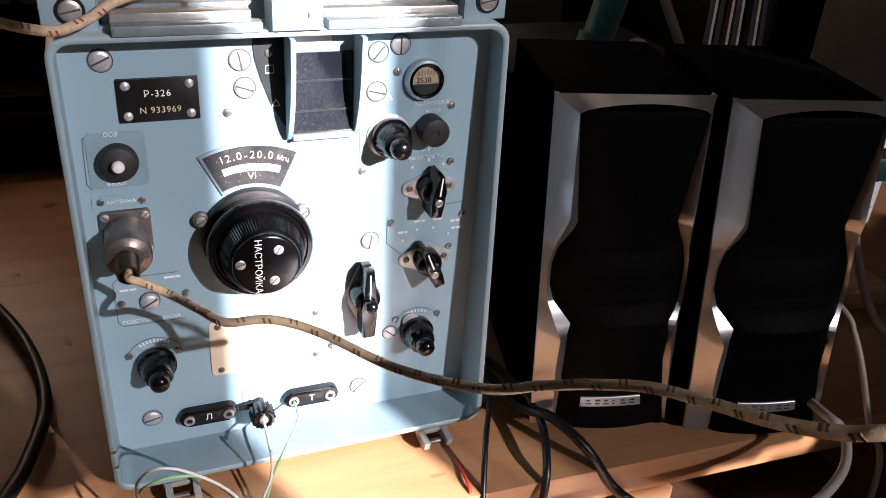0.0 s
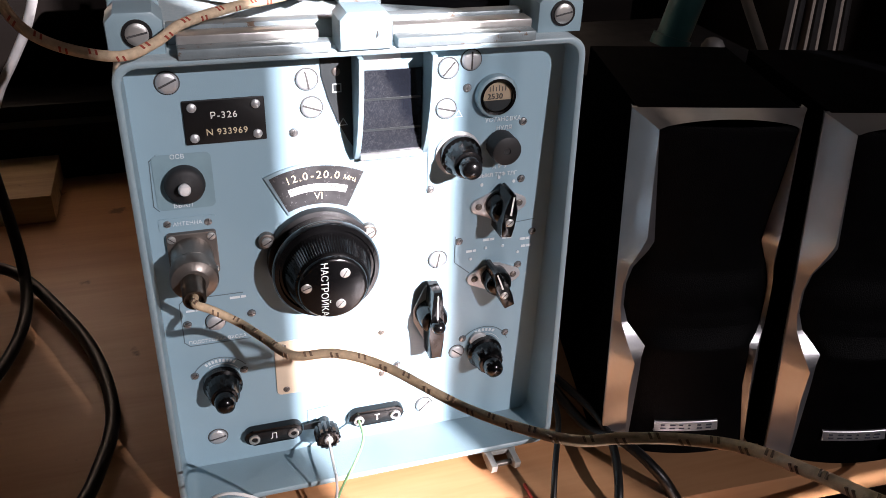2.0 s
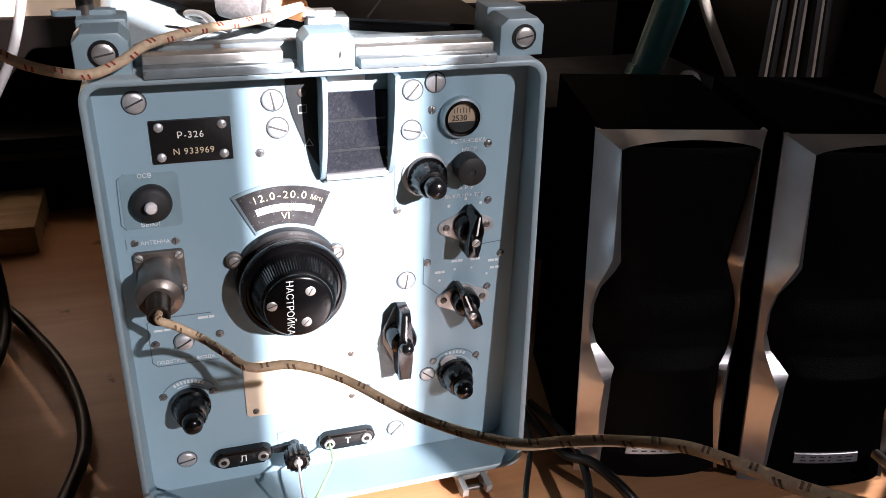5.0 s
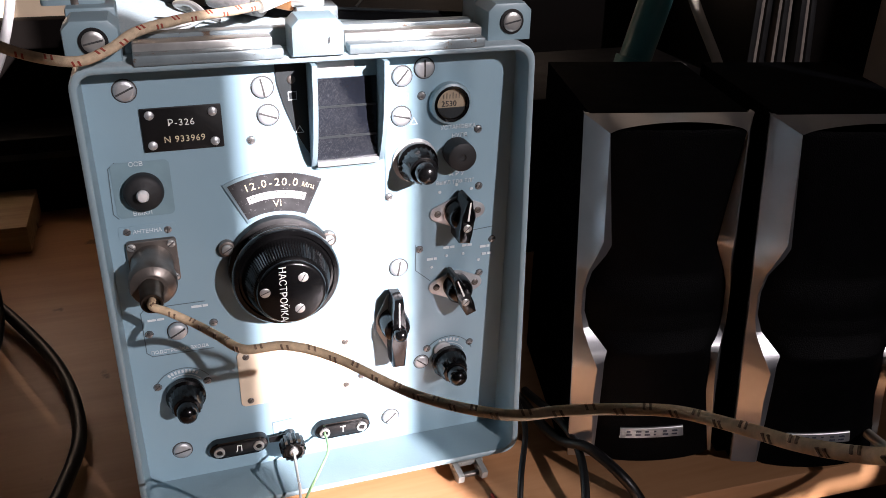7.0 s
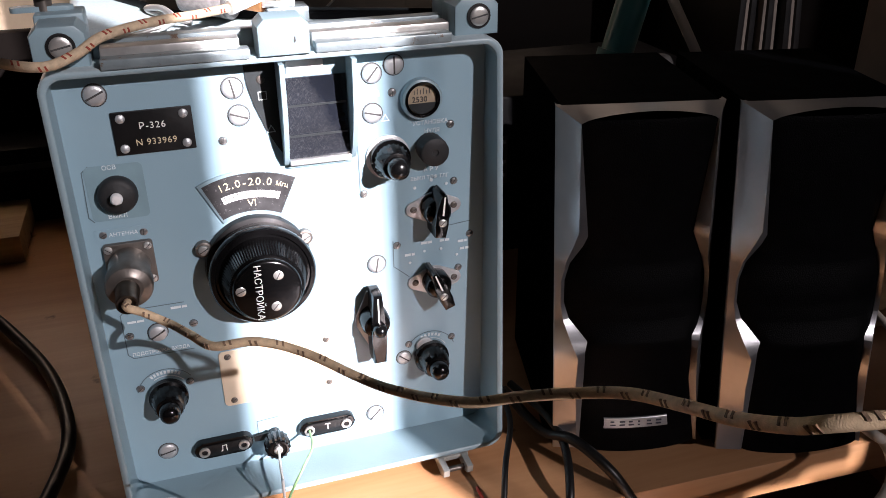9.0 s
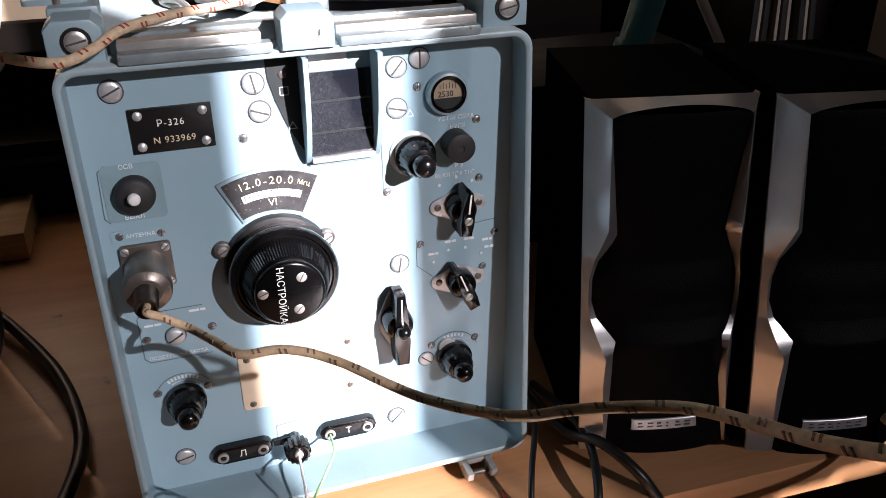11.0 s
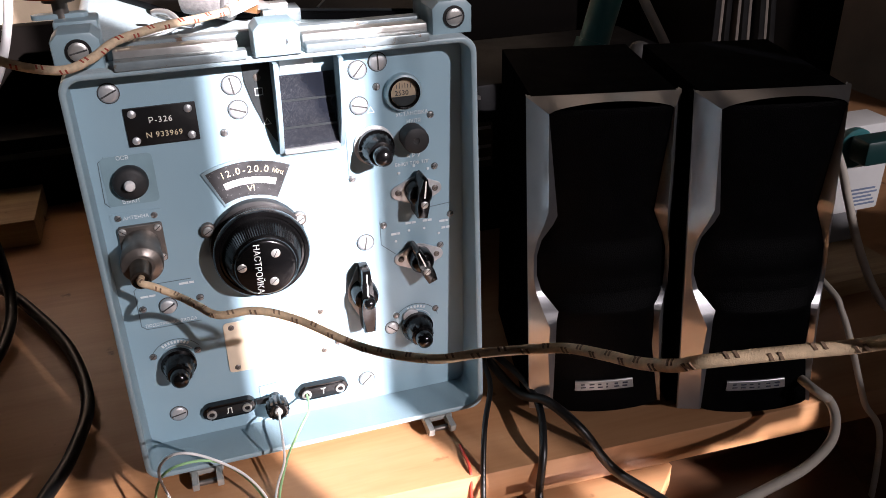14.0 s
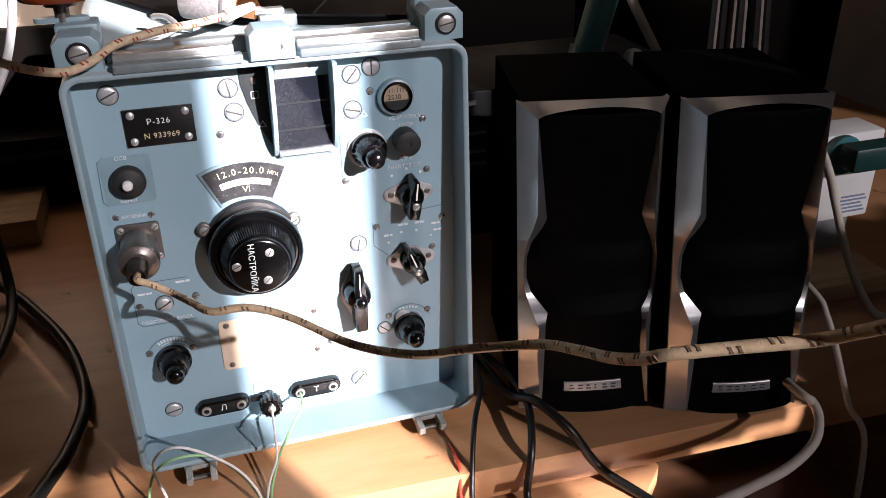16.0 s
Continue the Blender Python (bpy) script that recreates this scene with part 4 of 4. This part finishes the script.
def speaker():
    s = thing("speaker", (0, 0, 0), "black desktop loudspeaker with silver plastic trim, on the desk", "speaker", "pair of desktop speakers")
    side = Matrix(((0, 0, 1, 0), (1, 0, 0, 0), (0, 1, 0, 0), (0, 0, 0, 1)))
    part("cabinet", prism([(-0.012, 0.0), (SD, 0.0), (SD, SH), (0.0, SH), (front_y(0.955, 0) + 0.001, 0.0112), (-0.012, 0.0112)], 0.0032, SW - 0.0032, side, 0.0008), SPEAKER_BLACK, s)
    for left in (True, False):
        rows = []
        for t in LEVELS:
            z = SH * (1 - t)
            ridge, inner = (LEFT_RIDGE, LEFT_INNER) if left else (RIGHT_RIDGE, RIGHT_INNER)
            o = 0.0026 * t
            cols = [(o + 0.0008, front_y(t, -0.004)), (o, front_y(t, -0.001)), (o + 0.0004, front_y(t, 0)), (lerp_table(ridge, t), front_y(t, lerp_table(RIDGE_RISE, t))),
                    (lerp_table(inner, t), front_y(t, lerp_table(INNER_RISE, t))), (lerp_table(inner, t) + 0.0005, front_y(t, lerp_table(INNER_RISE, t) - 0.006))]
            rows.append([Vector((x if left else SW - x, y, z)) for x, y in cols])
        part("silver_trim", strips(rows), SILVER, s, "silver plastic side trim", 22)
    rows = []
    for i in range(27):
        u = min(1, max(0, (i - 1) / 24))
        x = 0.0124 + (SW - 0.0124 - 0.0108) * u
        bow = math.sin(math.pi * u) ** 0.6
        arch = 0.2434 + 0.0080 * bow
        xo = 0.0 if i == 0 else SW if i == 26 else x
        rows.append([Vector((xo, 0.002, SH)), Vector((xo, -0.0006, SH - 0.0002)), Vector((x, -0.0190 - 0.0045 * bow, arch)), Vector((x, -0.0125 - 0.0045 * bow, arch - 0.0006))])
    part("top_trim", strips(rows), SILVER, s, "silver plastic top trim", 22)
    rows = [[grille_point(i / 20, t) for i in range(21)] for t in LEVELS if t > 0.004]
    rows.append([p + Vector((0, 0.020, -0.0004)) for p in rows[-1]])
    part("grille", strips(rows), GRILLE, s, "black textured grille", 60)
    rows, T0, T1 = [], 0.853, 0.886
    for i in range(13):
        u = 0.200 + 0.560 * i / 12
        lo, hi = grille_point(u, T1), grille_point(u, T0)
        rows.append([lo + Vector((0, 0.002, 0)), lo + Vector((0, -0.0012, 0)), lo + Vector((0, -0.0016, 0.0005)), hi + Vector((0, -0.0016, -0.0005)), hi + Vector((0, -0.0012, 0)), hi + Vector((0, 0.002, 0))])
    bm = strips(rows)
    bmesh.ops.holes_fill(bm, edges=[e for e in bm.edges if e.is_boundary])
    badge = part("badge", bm, BADGE, s, "brushed silver maker's badge", 30)
    for i in range(6):
        u = 0.255 + 0.080 * i
        w, c = 0.0038 if i != 3 else 0.0014, grille_point(u, (T0 + T1) / 2)
        for dz, k in ((-0.0017, 1.0), (0.0010, 1.0 if i % 2 else 0.7)):
            part("badge_bar", box(c.x, c.x + w * k, c.y - 0.0021, c.y - 0.0012, c.z + dz, c.z + dz + 0.0009), BADGE_INK, badge, smooth=0)
    for x in (0.015, SW - 0.015):
        for y in (0.005, SD - 0.02):
            part("foot", lathe([(0.005, -0.0015), (0.005, 0.001)], Matrix.Translation((x, y, 0)), 10), RUBBER, s)
    return s


first = speaker()
YAW = -13.0
S1 = pose(0.267, -0.015, Z0 + 0.0015, 0, 0, YAW)
copy_thing(first, pose(0.371, -0.058, Z0 + 0.0055, 0, 0, YAW))
first.matrix_basis = S1

# ---- wires and cables ----
CABLE = [(0.003, -0.046, 0.2085), (0.0032, -0.0575, 0.2110), (0.0110, -0.0620, 0.2090), (0.0239, -0.0700, 0.2040), (0.0335, -0.1000, 0.2135), (0.0437, -0.1250, 0.2200), (0.0625, -0.1340, 0.2241), (0.0830, -0.1450, 0.2203), (0.1097, -0.1812, 0.2200), (0.1310, -0.2250, 0.2375), (0.1500, -0.2365, 0.2435),
         (0.1660, -0.2470, 0.2485), (0.1770, -0.2670, 0.2598), (0.1785, -0.2961, 0.2751), (0.1774, -0.3197, 0.2878), (0.1765, -0.3410, 0.3015), (0.1770, -0.3530, 0.3110), (0.1955, -0.3628, 0.3160), (0.2140, -0.3725, 0.3206), (0.2183, -0.3852, 0.3309), (0.2205, -0.4022, 0.3454), (0.2184, -0.4227, 0.3625)]


def braided(name, points, r, mark, label, every=0.012):
    t = thing(name, points[0], label, "cable")
    part("sleeve", tube(points, r, 12, 12), BRAID if mark is BRAID_MARK else BRAID_CREAM, t)
    path = smooth_path(points, 40)
    run, nxt, k = 0.0, every, 0
    bm = bmesh.new()
    for a, b in zip(path, path[1:]):
        run += (b - a).length
        if run >= nxt:
            nxt += every
            k += 1
            d = (b - a).normalized()
            to = Vector((0.04, -0.5, 0.45)) - a
            to = (to - d * to.dot(d)).normalized()
            s = d.cross(to).normalized()
            to2 = (to + s * 0.5 * (-1) ** k).normalized()
            s2 = d.cross(to2).normalized()
            for off in (-0.0014, 0.0014):
                c = a + to2 * (r * 0.99) + d * off
                q = [c + d * 0.0009 + s2 * 0.0011, c + d * 0.0001 - s2 * 0.0013, c - d * 0.0009 - s2 * 0.0013, c - d * 0.0001 + s2 * 0.0011]
                v = [bm.verts.new(p + to2 * 0.0002) for p in q]
                w = [bm.verts.new(p - to2 * 0.0006) for p in q]
                bm.faces.new(v)
                for i in range(4):
                    bm.faces.new((v[i], w[i], w[(i + 1) % 4], v[(i + 1) % 4]))
    part("tracer_threads", bm, mark, t, "dark flecks woven into the sleeve", 0)
    return t


braided("antenna_cable", CABLE, 0.0022, BRAID_MARK, "tan cloth-braided cable plugged into the radio's antenna connector")
braided("braided_wire", [(-0.062, -0.02, 0.47), (-0.062, -0.02, 0.393), (-0.064, -0.022, 0.373), (-0.058, -0.024, 0.352), (-0.043, -0.026, 0.340), (-0.017, -0.026, 0.333), (0.000, -0.022, 0.337), (0.014, -0.012, 0.343), (0.038, 0.010, 0.344), (0.065, 0.035, 0.342), (0.088, 0.058, 0.341)], 0.0026, BRAID_RED, "cream cloth-braided wire with red flecks lying over the radio's top")


def cable(name, points, r, material, label, steps=10):
    return tagged(part(name, tube(points, r, 12, steps), material), label, "cable")


cable("black_cable", [(-0.30, 0.40, 0.10), (-0.20, 0.31, 0.06), (-0.153, 0.289, 0.045), (-0.117, 0.232, 0.042), (-0.083, 0.156, 0.042), (-0.066, 0.075, 0.042), (-0.075, 0.012, 0.042), (-0.09, -0.034, 0.045), (-0.11, -0.10, 0.05), (-0.13, -0.2, 0.0)], 0.0052, CABLE_BLACK, "thick black rubber cable looping over the desk")
cable("black_cable", [(-0.205, 0.50, 0.55), (-0.182, 0.40, 0.30), (-0.160, 0.33, 0.15), (-0.142, 0.27, 0.060), (-0.140, 0.20, 0.041), (-0.160, 0.12, 0.040), (-0.20, 0.02, 0.040)], 0.0050, CABLE_BLACK, "thick black rubber cable hanging down to the desk")
cable("grey_cable", [(-0.070, 0.336, 0.46), (-0.079, 0.336, 0.38), (-0.088, 0.336, 0.316), (-0.096, 0.336, 0.284), (-0.108, 0.336, 0.253), (-0.124, 0.340, 0.225), (-0.145, 0.36, 0.19), (-0.17, 0.40, 0.135)], 0.0041, CABLE_GREY, "grey plastic cable hanging beside the radio")
cable("black_cable", [(0.255, 0.03, 0.040), (0.242, -0.005, 0.058), (0.237, -0.03, 0.054), (0.217, -0.07, 0.051), (0.205, -0.099, 0.022), (0.203, -0.108, 0.001)], 0.0021, CABLE_BLACK, "thin black cable hanging over the desk edge")
cable("black_cable", [(0.258, 0.02, 0.050), (0.262, -0.035, 0.060), (0.2655, -0.06, 0.050), (0.254, -0.094, 0.039), (0.246, -0.107, 0.010), (0.244, -0.12, 0.002)], 0.0030, CABLE_BLACK, "black cable hanging over the desk edge")
cable("black_cable", [(0.253, 0.02, 0.045), (0.258, -0.035, 0.048), (0.270, -0.064, 0.057), (0.286, -0.090, 0.046), (0.307, -0.103, 0.014), (0.327, -0.125, 0.003), (0.35, -0.17, 0.002)], 0.0038, CABLE_BLACK, "thick black cable running over the desk edge")
cable("red_wire", [(0.201, -0.060, 0.031), (0.199, -0.088, 0.032), (0.197, -0.096, 0.015), (0.199, -0.10, -0.001)], 0.0012, WIRE_RED, "thin red wire at the desk edge")
cable("white_cable", [(0.478, 0.00, 0.045), (0.455, -0.128, 0.069), (0.462, -0.140, 0.064), (0.459, -0.153, 0.057), (0.443, -0.168, 0.052), (0.408, -0.185, 0.054), (0.366, -0.199, 0.061), (0.330, -0.211, 0.069), (0.284, -0.225, 0.077)], 0.0036, CABLE_WHITE, "white plastic cable curling out over the desk edge")
cable("white_cable", [(0.561, 0.050, 0.240), (0.581, 0.020, 0.180), (0.591, 0.010, 0.144), (0.604, 0.000, 0.101), (0.623, -0.010, 0.058), (0.640, -0.020, 0.034), (0.661, -0.030, 0.034)], 0.0038, CABLE_WHITE, "white plastic cable hanging behind the speakers")
cable("white_cable", [(0.478, -0.020, 0.150), (0.494, -0.085, 0.124), (0.498, -0.100, 0.109), (0.500, -0.115, 0.086), (0.509, -0.130, 0.043), (0.534, -0.135, -0.012), (0.544, -0.135, -0.200), (0.544, -0.135, -0.700)], 0.0025, CABLE_WHITE, "thin white cable falling over the desk edge")
cable("white_cable", [(0.395, 0.15, 0.52), (0.402, 0.13, 0.40), (0.407, 0.12, 0.36), (0.428, 0.12, 0.317), (0.462, 0.12, 0.262), (0.49, 0.12, 0.21)], 0.0042, CABLE_WHITE, "white plastic cable hanging down behind the speakers")
# twisted phone wires from the binding post and the jack
cable("white_wire", [(0.0745, -0.019, 0.0665), (0.0725, -0.052, 0.070), (0.072, -0.06, 0.073), (0.071, -0.062, 0.056), (0.064, -0.066, 0.040), (0.060, -0.075, 0.0315), (0.058, -0.09, 0.0312), (0.055, -0.12, 0.010)], 0.0009, WIRE_WHITE, "thin white wire from the binding post", 8)
cable("green_wire", [(0.0977, -0.006, 0.0665), (0.096, -0.028, 0.070), (0.087, -0.048, 0.072), (0.075, -0.056, 0.056), (0.066, -0.066, 0.038), (0.062, -0.078, 0.0315), (0.056, -0.10, 0.0312), (0.052, -0.12, 0.010)], 0.0009, WIRE_GREEN, "thin green and white wire from the jack", 8)
cable("green_wire", [(0.060, -0.085, 0.0312), (0.052, -0.079, 0.047), (0.043, -0.078, 0.065), (0.027, -0.077, 0.082), (0.006, -0.077, 0.086), (-0.009, -0.079, 0.079), (-0.016, -0.085, 0.055), (-0.014, -0.10, 0.0312)], 0.0009, WIRE_GREEN, "thin green wire looping up from the desk", 8)
cable("white_wire", [(0.058, -0.087, 0.0312), (0.053, -0.083, 0.052), (0.040, -0.083, 0.075), (0.018, -0.083, 0.095), (0.002, -0.083, 0.100), (-0.008, -0.084, 0.090), (-0.004, -0.088, 0.067), (0.006, -0.095, 0.0312)], 0.0009, WIRE_WHITE, "thin white wire looping up from the desk", 8)

# ---- on top of the radio ----
ins = thing("insulator", (-0.016, 0.04, 0.35), "glossy brown ceramic insulator on a grey metal stud", "insulator")
IM = Matrix.Translation((-0.016, 0.032, 0.0))
part("ceramic_body", lathe([(0.006, 0.3625), (0.0225, 0.3640), (0.0248, 0.3665), (0.0252, 0.3740), (0.0245, 0.3750), (0.0252, 0.3760), (0.0256, 0.4150), (0.0240, 0.4180), (0.010, 0.4200)], IM, 48), BROWN_GLAZE, ins)
part("washer", lathe([(0.0095, 0.3595), (0.0095, 0.3615), (0.0070, 0.3628)], IM, 24), NICKEL, ins)
part("stud", lathe([(0.0045, 0.3500), (0.0045, 0.3600)], IM, 16), NICKEL, ins)
part("wing_nut", prism(rounded(0.032, 0.008, 0.0038, 5), 0.3497, 0.3525, Matrix.Translation((-0.017, 0.032, 0)), 0.001), PAINT, ins)

can = thing("capacitor", (0.07, 0.08, 0.33), "grey cylindrical metal capacitor with a copper terminal, lying on the radio", "capacitor")
CM = Matrix.Translation((0.0585, 0.094, 0.3475)) @ Vector((0.050, -0.026, -0.008)).to_track_quat("Z", "Y").to_matrix().to_4x4()
part("can_body", lathe([(0.0120, 0), (0.0138, 0.0012), (0.0140, 0.003), (0.0140, 0.0290), (0.0132, 0.0300), (0.0140, 0.0310), (0.0140, 0.0335), (0.0128, 0.0348), (0.0070, 0.0352)], CM, 40), GREY_CAN, can)
part("terminal_nut", lathe([(0.0075, 0.0350), (0.0075, 0.0395), (0.005, 0.0400)], CM, 6), STEEL, can)
part("copper_terminal", lathe([(0.0062, 0.0395), (0.0066, 0.0405), (0.0066, 0.0520), (0.0058, 0.0530), (0.0040, 0.0530), (0.0038, 0.0500)], CM, 24), COPPER, can)
part("solder_tag", lathe([(0.0026, 0.050), (0.0032, 0.055), (0.0018, 0.060)], CM, 12), STEEL, can)

LEATHER = mat("brown_leather", (0.24, 0.085, 0.028), 0.5, 0, 0.25, 60, 0.3, 300)
strap = tagged(part("leather_strap", prism([(-0.014, 0.0), (0.014, 0.0), (0.016, 0.004), (0.010, 0.03), (0.006, 0.06), (0.002, 0.10), (-0.010, 0.10), (-0.009, 0.05)], -0.0006, 0.0006, Matrix.Translation((0.107, 0.150, 0.3285)) @ Matrix.Rotation(radians(62), 4, "X")), LEATHER), "brown leather carrying strap standing up from the radio", "strap")
tb = thing("terminal_block", (0.115, 0.075, 0.3275), "small grey terminal block with a bright clamp bar, on the radio", "terminal block")
part("block", box(0.106, 0.132, 0.066, 0.086, 0.3275, 0.3365, 0.001), PAINT_WORN, tb)
part("clamp_bar", box(0.100, 0.124, 0.068, 0.078, 0.3365, 0.3405, 0.001), STEEL, tb)
clip = tagged(part("spring_clip", tube([(0.022, 0.045, 0.3295), (0.040, 0.050, 0.332), (0.050, 0.055, 0.336), (0.044, 0.066, 0.341), (0.036, 0.075, 0.339), (0.060, 0.066, 0.331)], 0.0020, 8, 6), STEEL), "bent bright spring clip lying on the radio", "clip")
tagged(part("wire_end", tube([(0.082, 0.050, 0.3415), (0.092, 0.056, 0.343), (0.102, 0.060, 0.345)], 0.0042, 10, 6, radii=lambda u: 0.0044 - 0.0015 * u), WIRE_WHITE), "white taped end of the braided wire", "wire end")
lid = thing("black_cover", (0.10, 0.2, 0.328), "flat black plastic cover lying on the radio", "cover")
part("sheet", prism([(0.052, 0.104), (0.226, 0.030), (0.226, 0.345), (-0.006, 0.345), (-0.006, 0.225)], 0.3278, 0.3330, Matrix.Identity(4), 0.001), BLACK_PLASTIC, lid)
part("edge_ridge", tube([(0.054, 0.107, 0.3335), (0.226, 0.034, 0.3335)], 0.0012, 8, 2), FIN, lid)
part("edge_ridge", tube([(0.145, 0.075, 0.3335), (0.175, 0.150, 0.3335)], 0.0008, 8, 2), FIN, lid)

# ---- behind ----
bx = thing("dark_cabinet", (-0.28, 0.55, Z0), "low black equipment case at the back of the desk", "equipment")
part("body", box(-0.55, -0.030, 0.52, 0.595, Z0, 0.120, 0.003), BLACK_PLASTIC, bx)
part("front_strip", box(-0.54, -0.035, 0.5185, 0.520, 0.095, 0.102), FIN, bx)
tagged(part("plywood_block", box(-0.235, -0.131, 0.415, 0.55, Z0, Z0 + 0.030, 0.001), PLY), "raw plywood block lying on the desk", "plywood block")
bt = thing("teal_tube", (0.45, 0.24, 0.23), "teal plastic tube leaning behind the speakers", "tube")
part("tube_body", tube([(0.4515, 0.238, 0.240), (0.4775, 0.24, 0.334), (0.512, 0.245, 0.46), (0.54, 0.25, 0.56)], 0.0155, 20, 6), TEAL, bt)
part("end_bead", tube([(0.449, 0.2375, 0.233), (0.4520, 0.238, 0.243)], 0.0185, 20, 3), TEAL, bt)
dev = thing("black_box", (0.42, 0.3, Z0), "black plastic equipment box behind the speakers", "equipment")
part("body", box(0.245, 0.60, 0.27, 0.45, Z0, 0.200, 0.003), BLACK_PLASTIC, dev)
part("vent_strip", box(0.262, 0.340, 0.266, 0.270, 0.186, 0.190), GREY_CAN, dev, "dull grey metal strip")
label = part("front_label", box(0.326, 0.354, 0.2665, 0.270, 0.110, 0.160, 0.0005), mat("worn_brown_label", (0.030, 0.017, 0.010), 0.5, 0, 0.5, 120), dev, "worn brown label")
for z in (0.118, 0.132, 0.153):
    part("label_stripe", box(0.328, 0.352, 0.2660, 0.2665, z, z + 0.0035), GREY_CAN, label, "pale stripe")
cp = thing("cable_plug", (0.543, 0.300, 0.200), "small grey plastic plug standing on the black equipment box", "plug")
part("plug_body", lathe([(0.0125, 0.200), (0.0130, 0.204), (0.0120, 0.211), (0.0085, 0.217), (0.0030, 0.2195)], Matrix.Translation((0.543, 0.300, 0)), 24), mat("dusty_grey_plastic", (0.055, 0.052, 0.05), 0.6, 0, 0.25, 90), cp)
part("plug_collar", lathe([(0.0145, 0.200), (0.0145, 0.2025), (0.0135, 0.2035)], Matrix.Translation((0.543, 0.300, 0)), 24), RUBBER, cp)
pile = thing("paper_stack", (0.76, 0.45, Z0), "stack of papers and folders standing upright behind the speakers", "papers")
for i in range(9):
    x = 0.713 + 0.0136 * i
    lean = -0.02 - 0.012 * i
    bm = box(x, x + (0.0045 if i % 2 else 0.008), 0.40 + 0.004 * (i % 3), 0.58, Z0, 0.42 + 0.012 * (i % 4), 0.0005)
    bm.transform(Matrix.Translation((0, 0, Z0)) @ Matrix(((1, 0, lean, 0), (0, 1, 0, 0), (0, 0, 1, 0), (0, 0, 0, 1))) @ Matrix.Translation((0, 0, -Z0)))
    part("folder", bm, PAPER if i % 2 else BLACK_MATT, pile)
tagged(part("wood_block", box(0.585, 0.690, 0.018, 0.128, Z0, Z0 + 0.018, 0.001), PLY), "rough offcut of wood on the desk beside the speakers", "wood block")
wb = thing("small_box", (0.66, 0.10, 0.05), "small white and grey plastic power unit with a printed label", "power unit")
part("lower_case", box(0.634, 0.686, 0.085, 0.120, Z0 + 0.018, 0.083, 0.002), mat("grey_case_plastic", (0.20, 0.20, 0.205), 0.45, 0, 0.1, 40), wb)
part("upper_case", box(0.626, 0.706, 0.082, 0.123, 0.083, 0.177, 0.003), WHITE_PLASTIC, wb)
bm = bmesh.new()
for i in range(5):
    box(0.668, 0.700 - 0.003 * (i % 3), 0.0813, 0.082, 0.0900 + 0.0042 * i, 0.0918 + 0.0042 * i, bm=bm)
part("label_print", bm, PAPER_INK, wb, smooth=0)
pg = thing("green_plug", (0.68, 0.06, 0.14), "dark green plastic clamp gripping the white power unit", "clamp")
part("arm", box(0.640, 0.810, 0.046, 0.070, 0.150, 0.175, 0.004), TEAL_DARK, pg)
part("jaw", lathe([(0.019, 0), (0.020, 0.002), (0.020, 0.008), (0.018, 0.010)], Matrix.Translation((0.652, 0.081, 0.158)) @ Matrix.Rotation(radians(90), 4, "X"), 28), TEAL, pg)
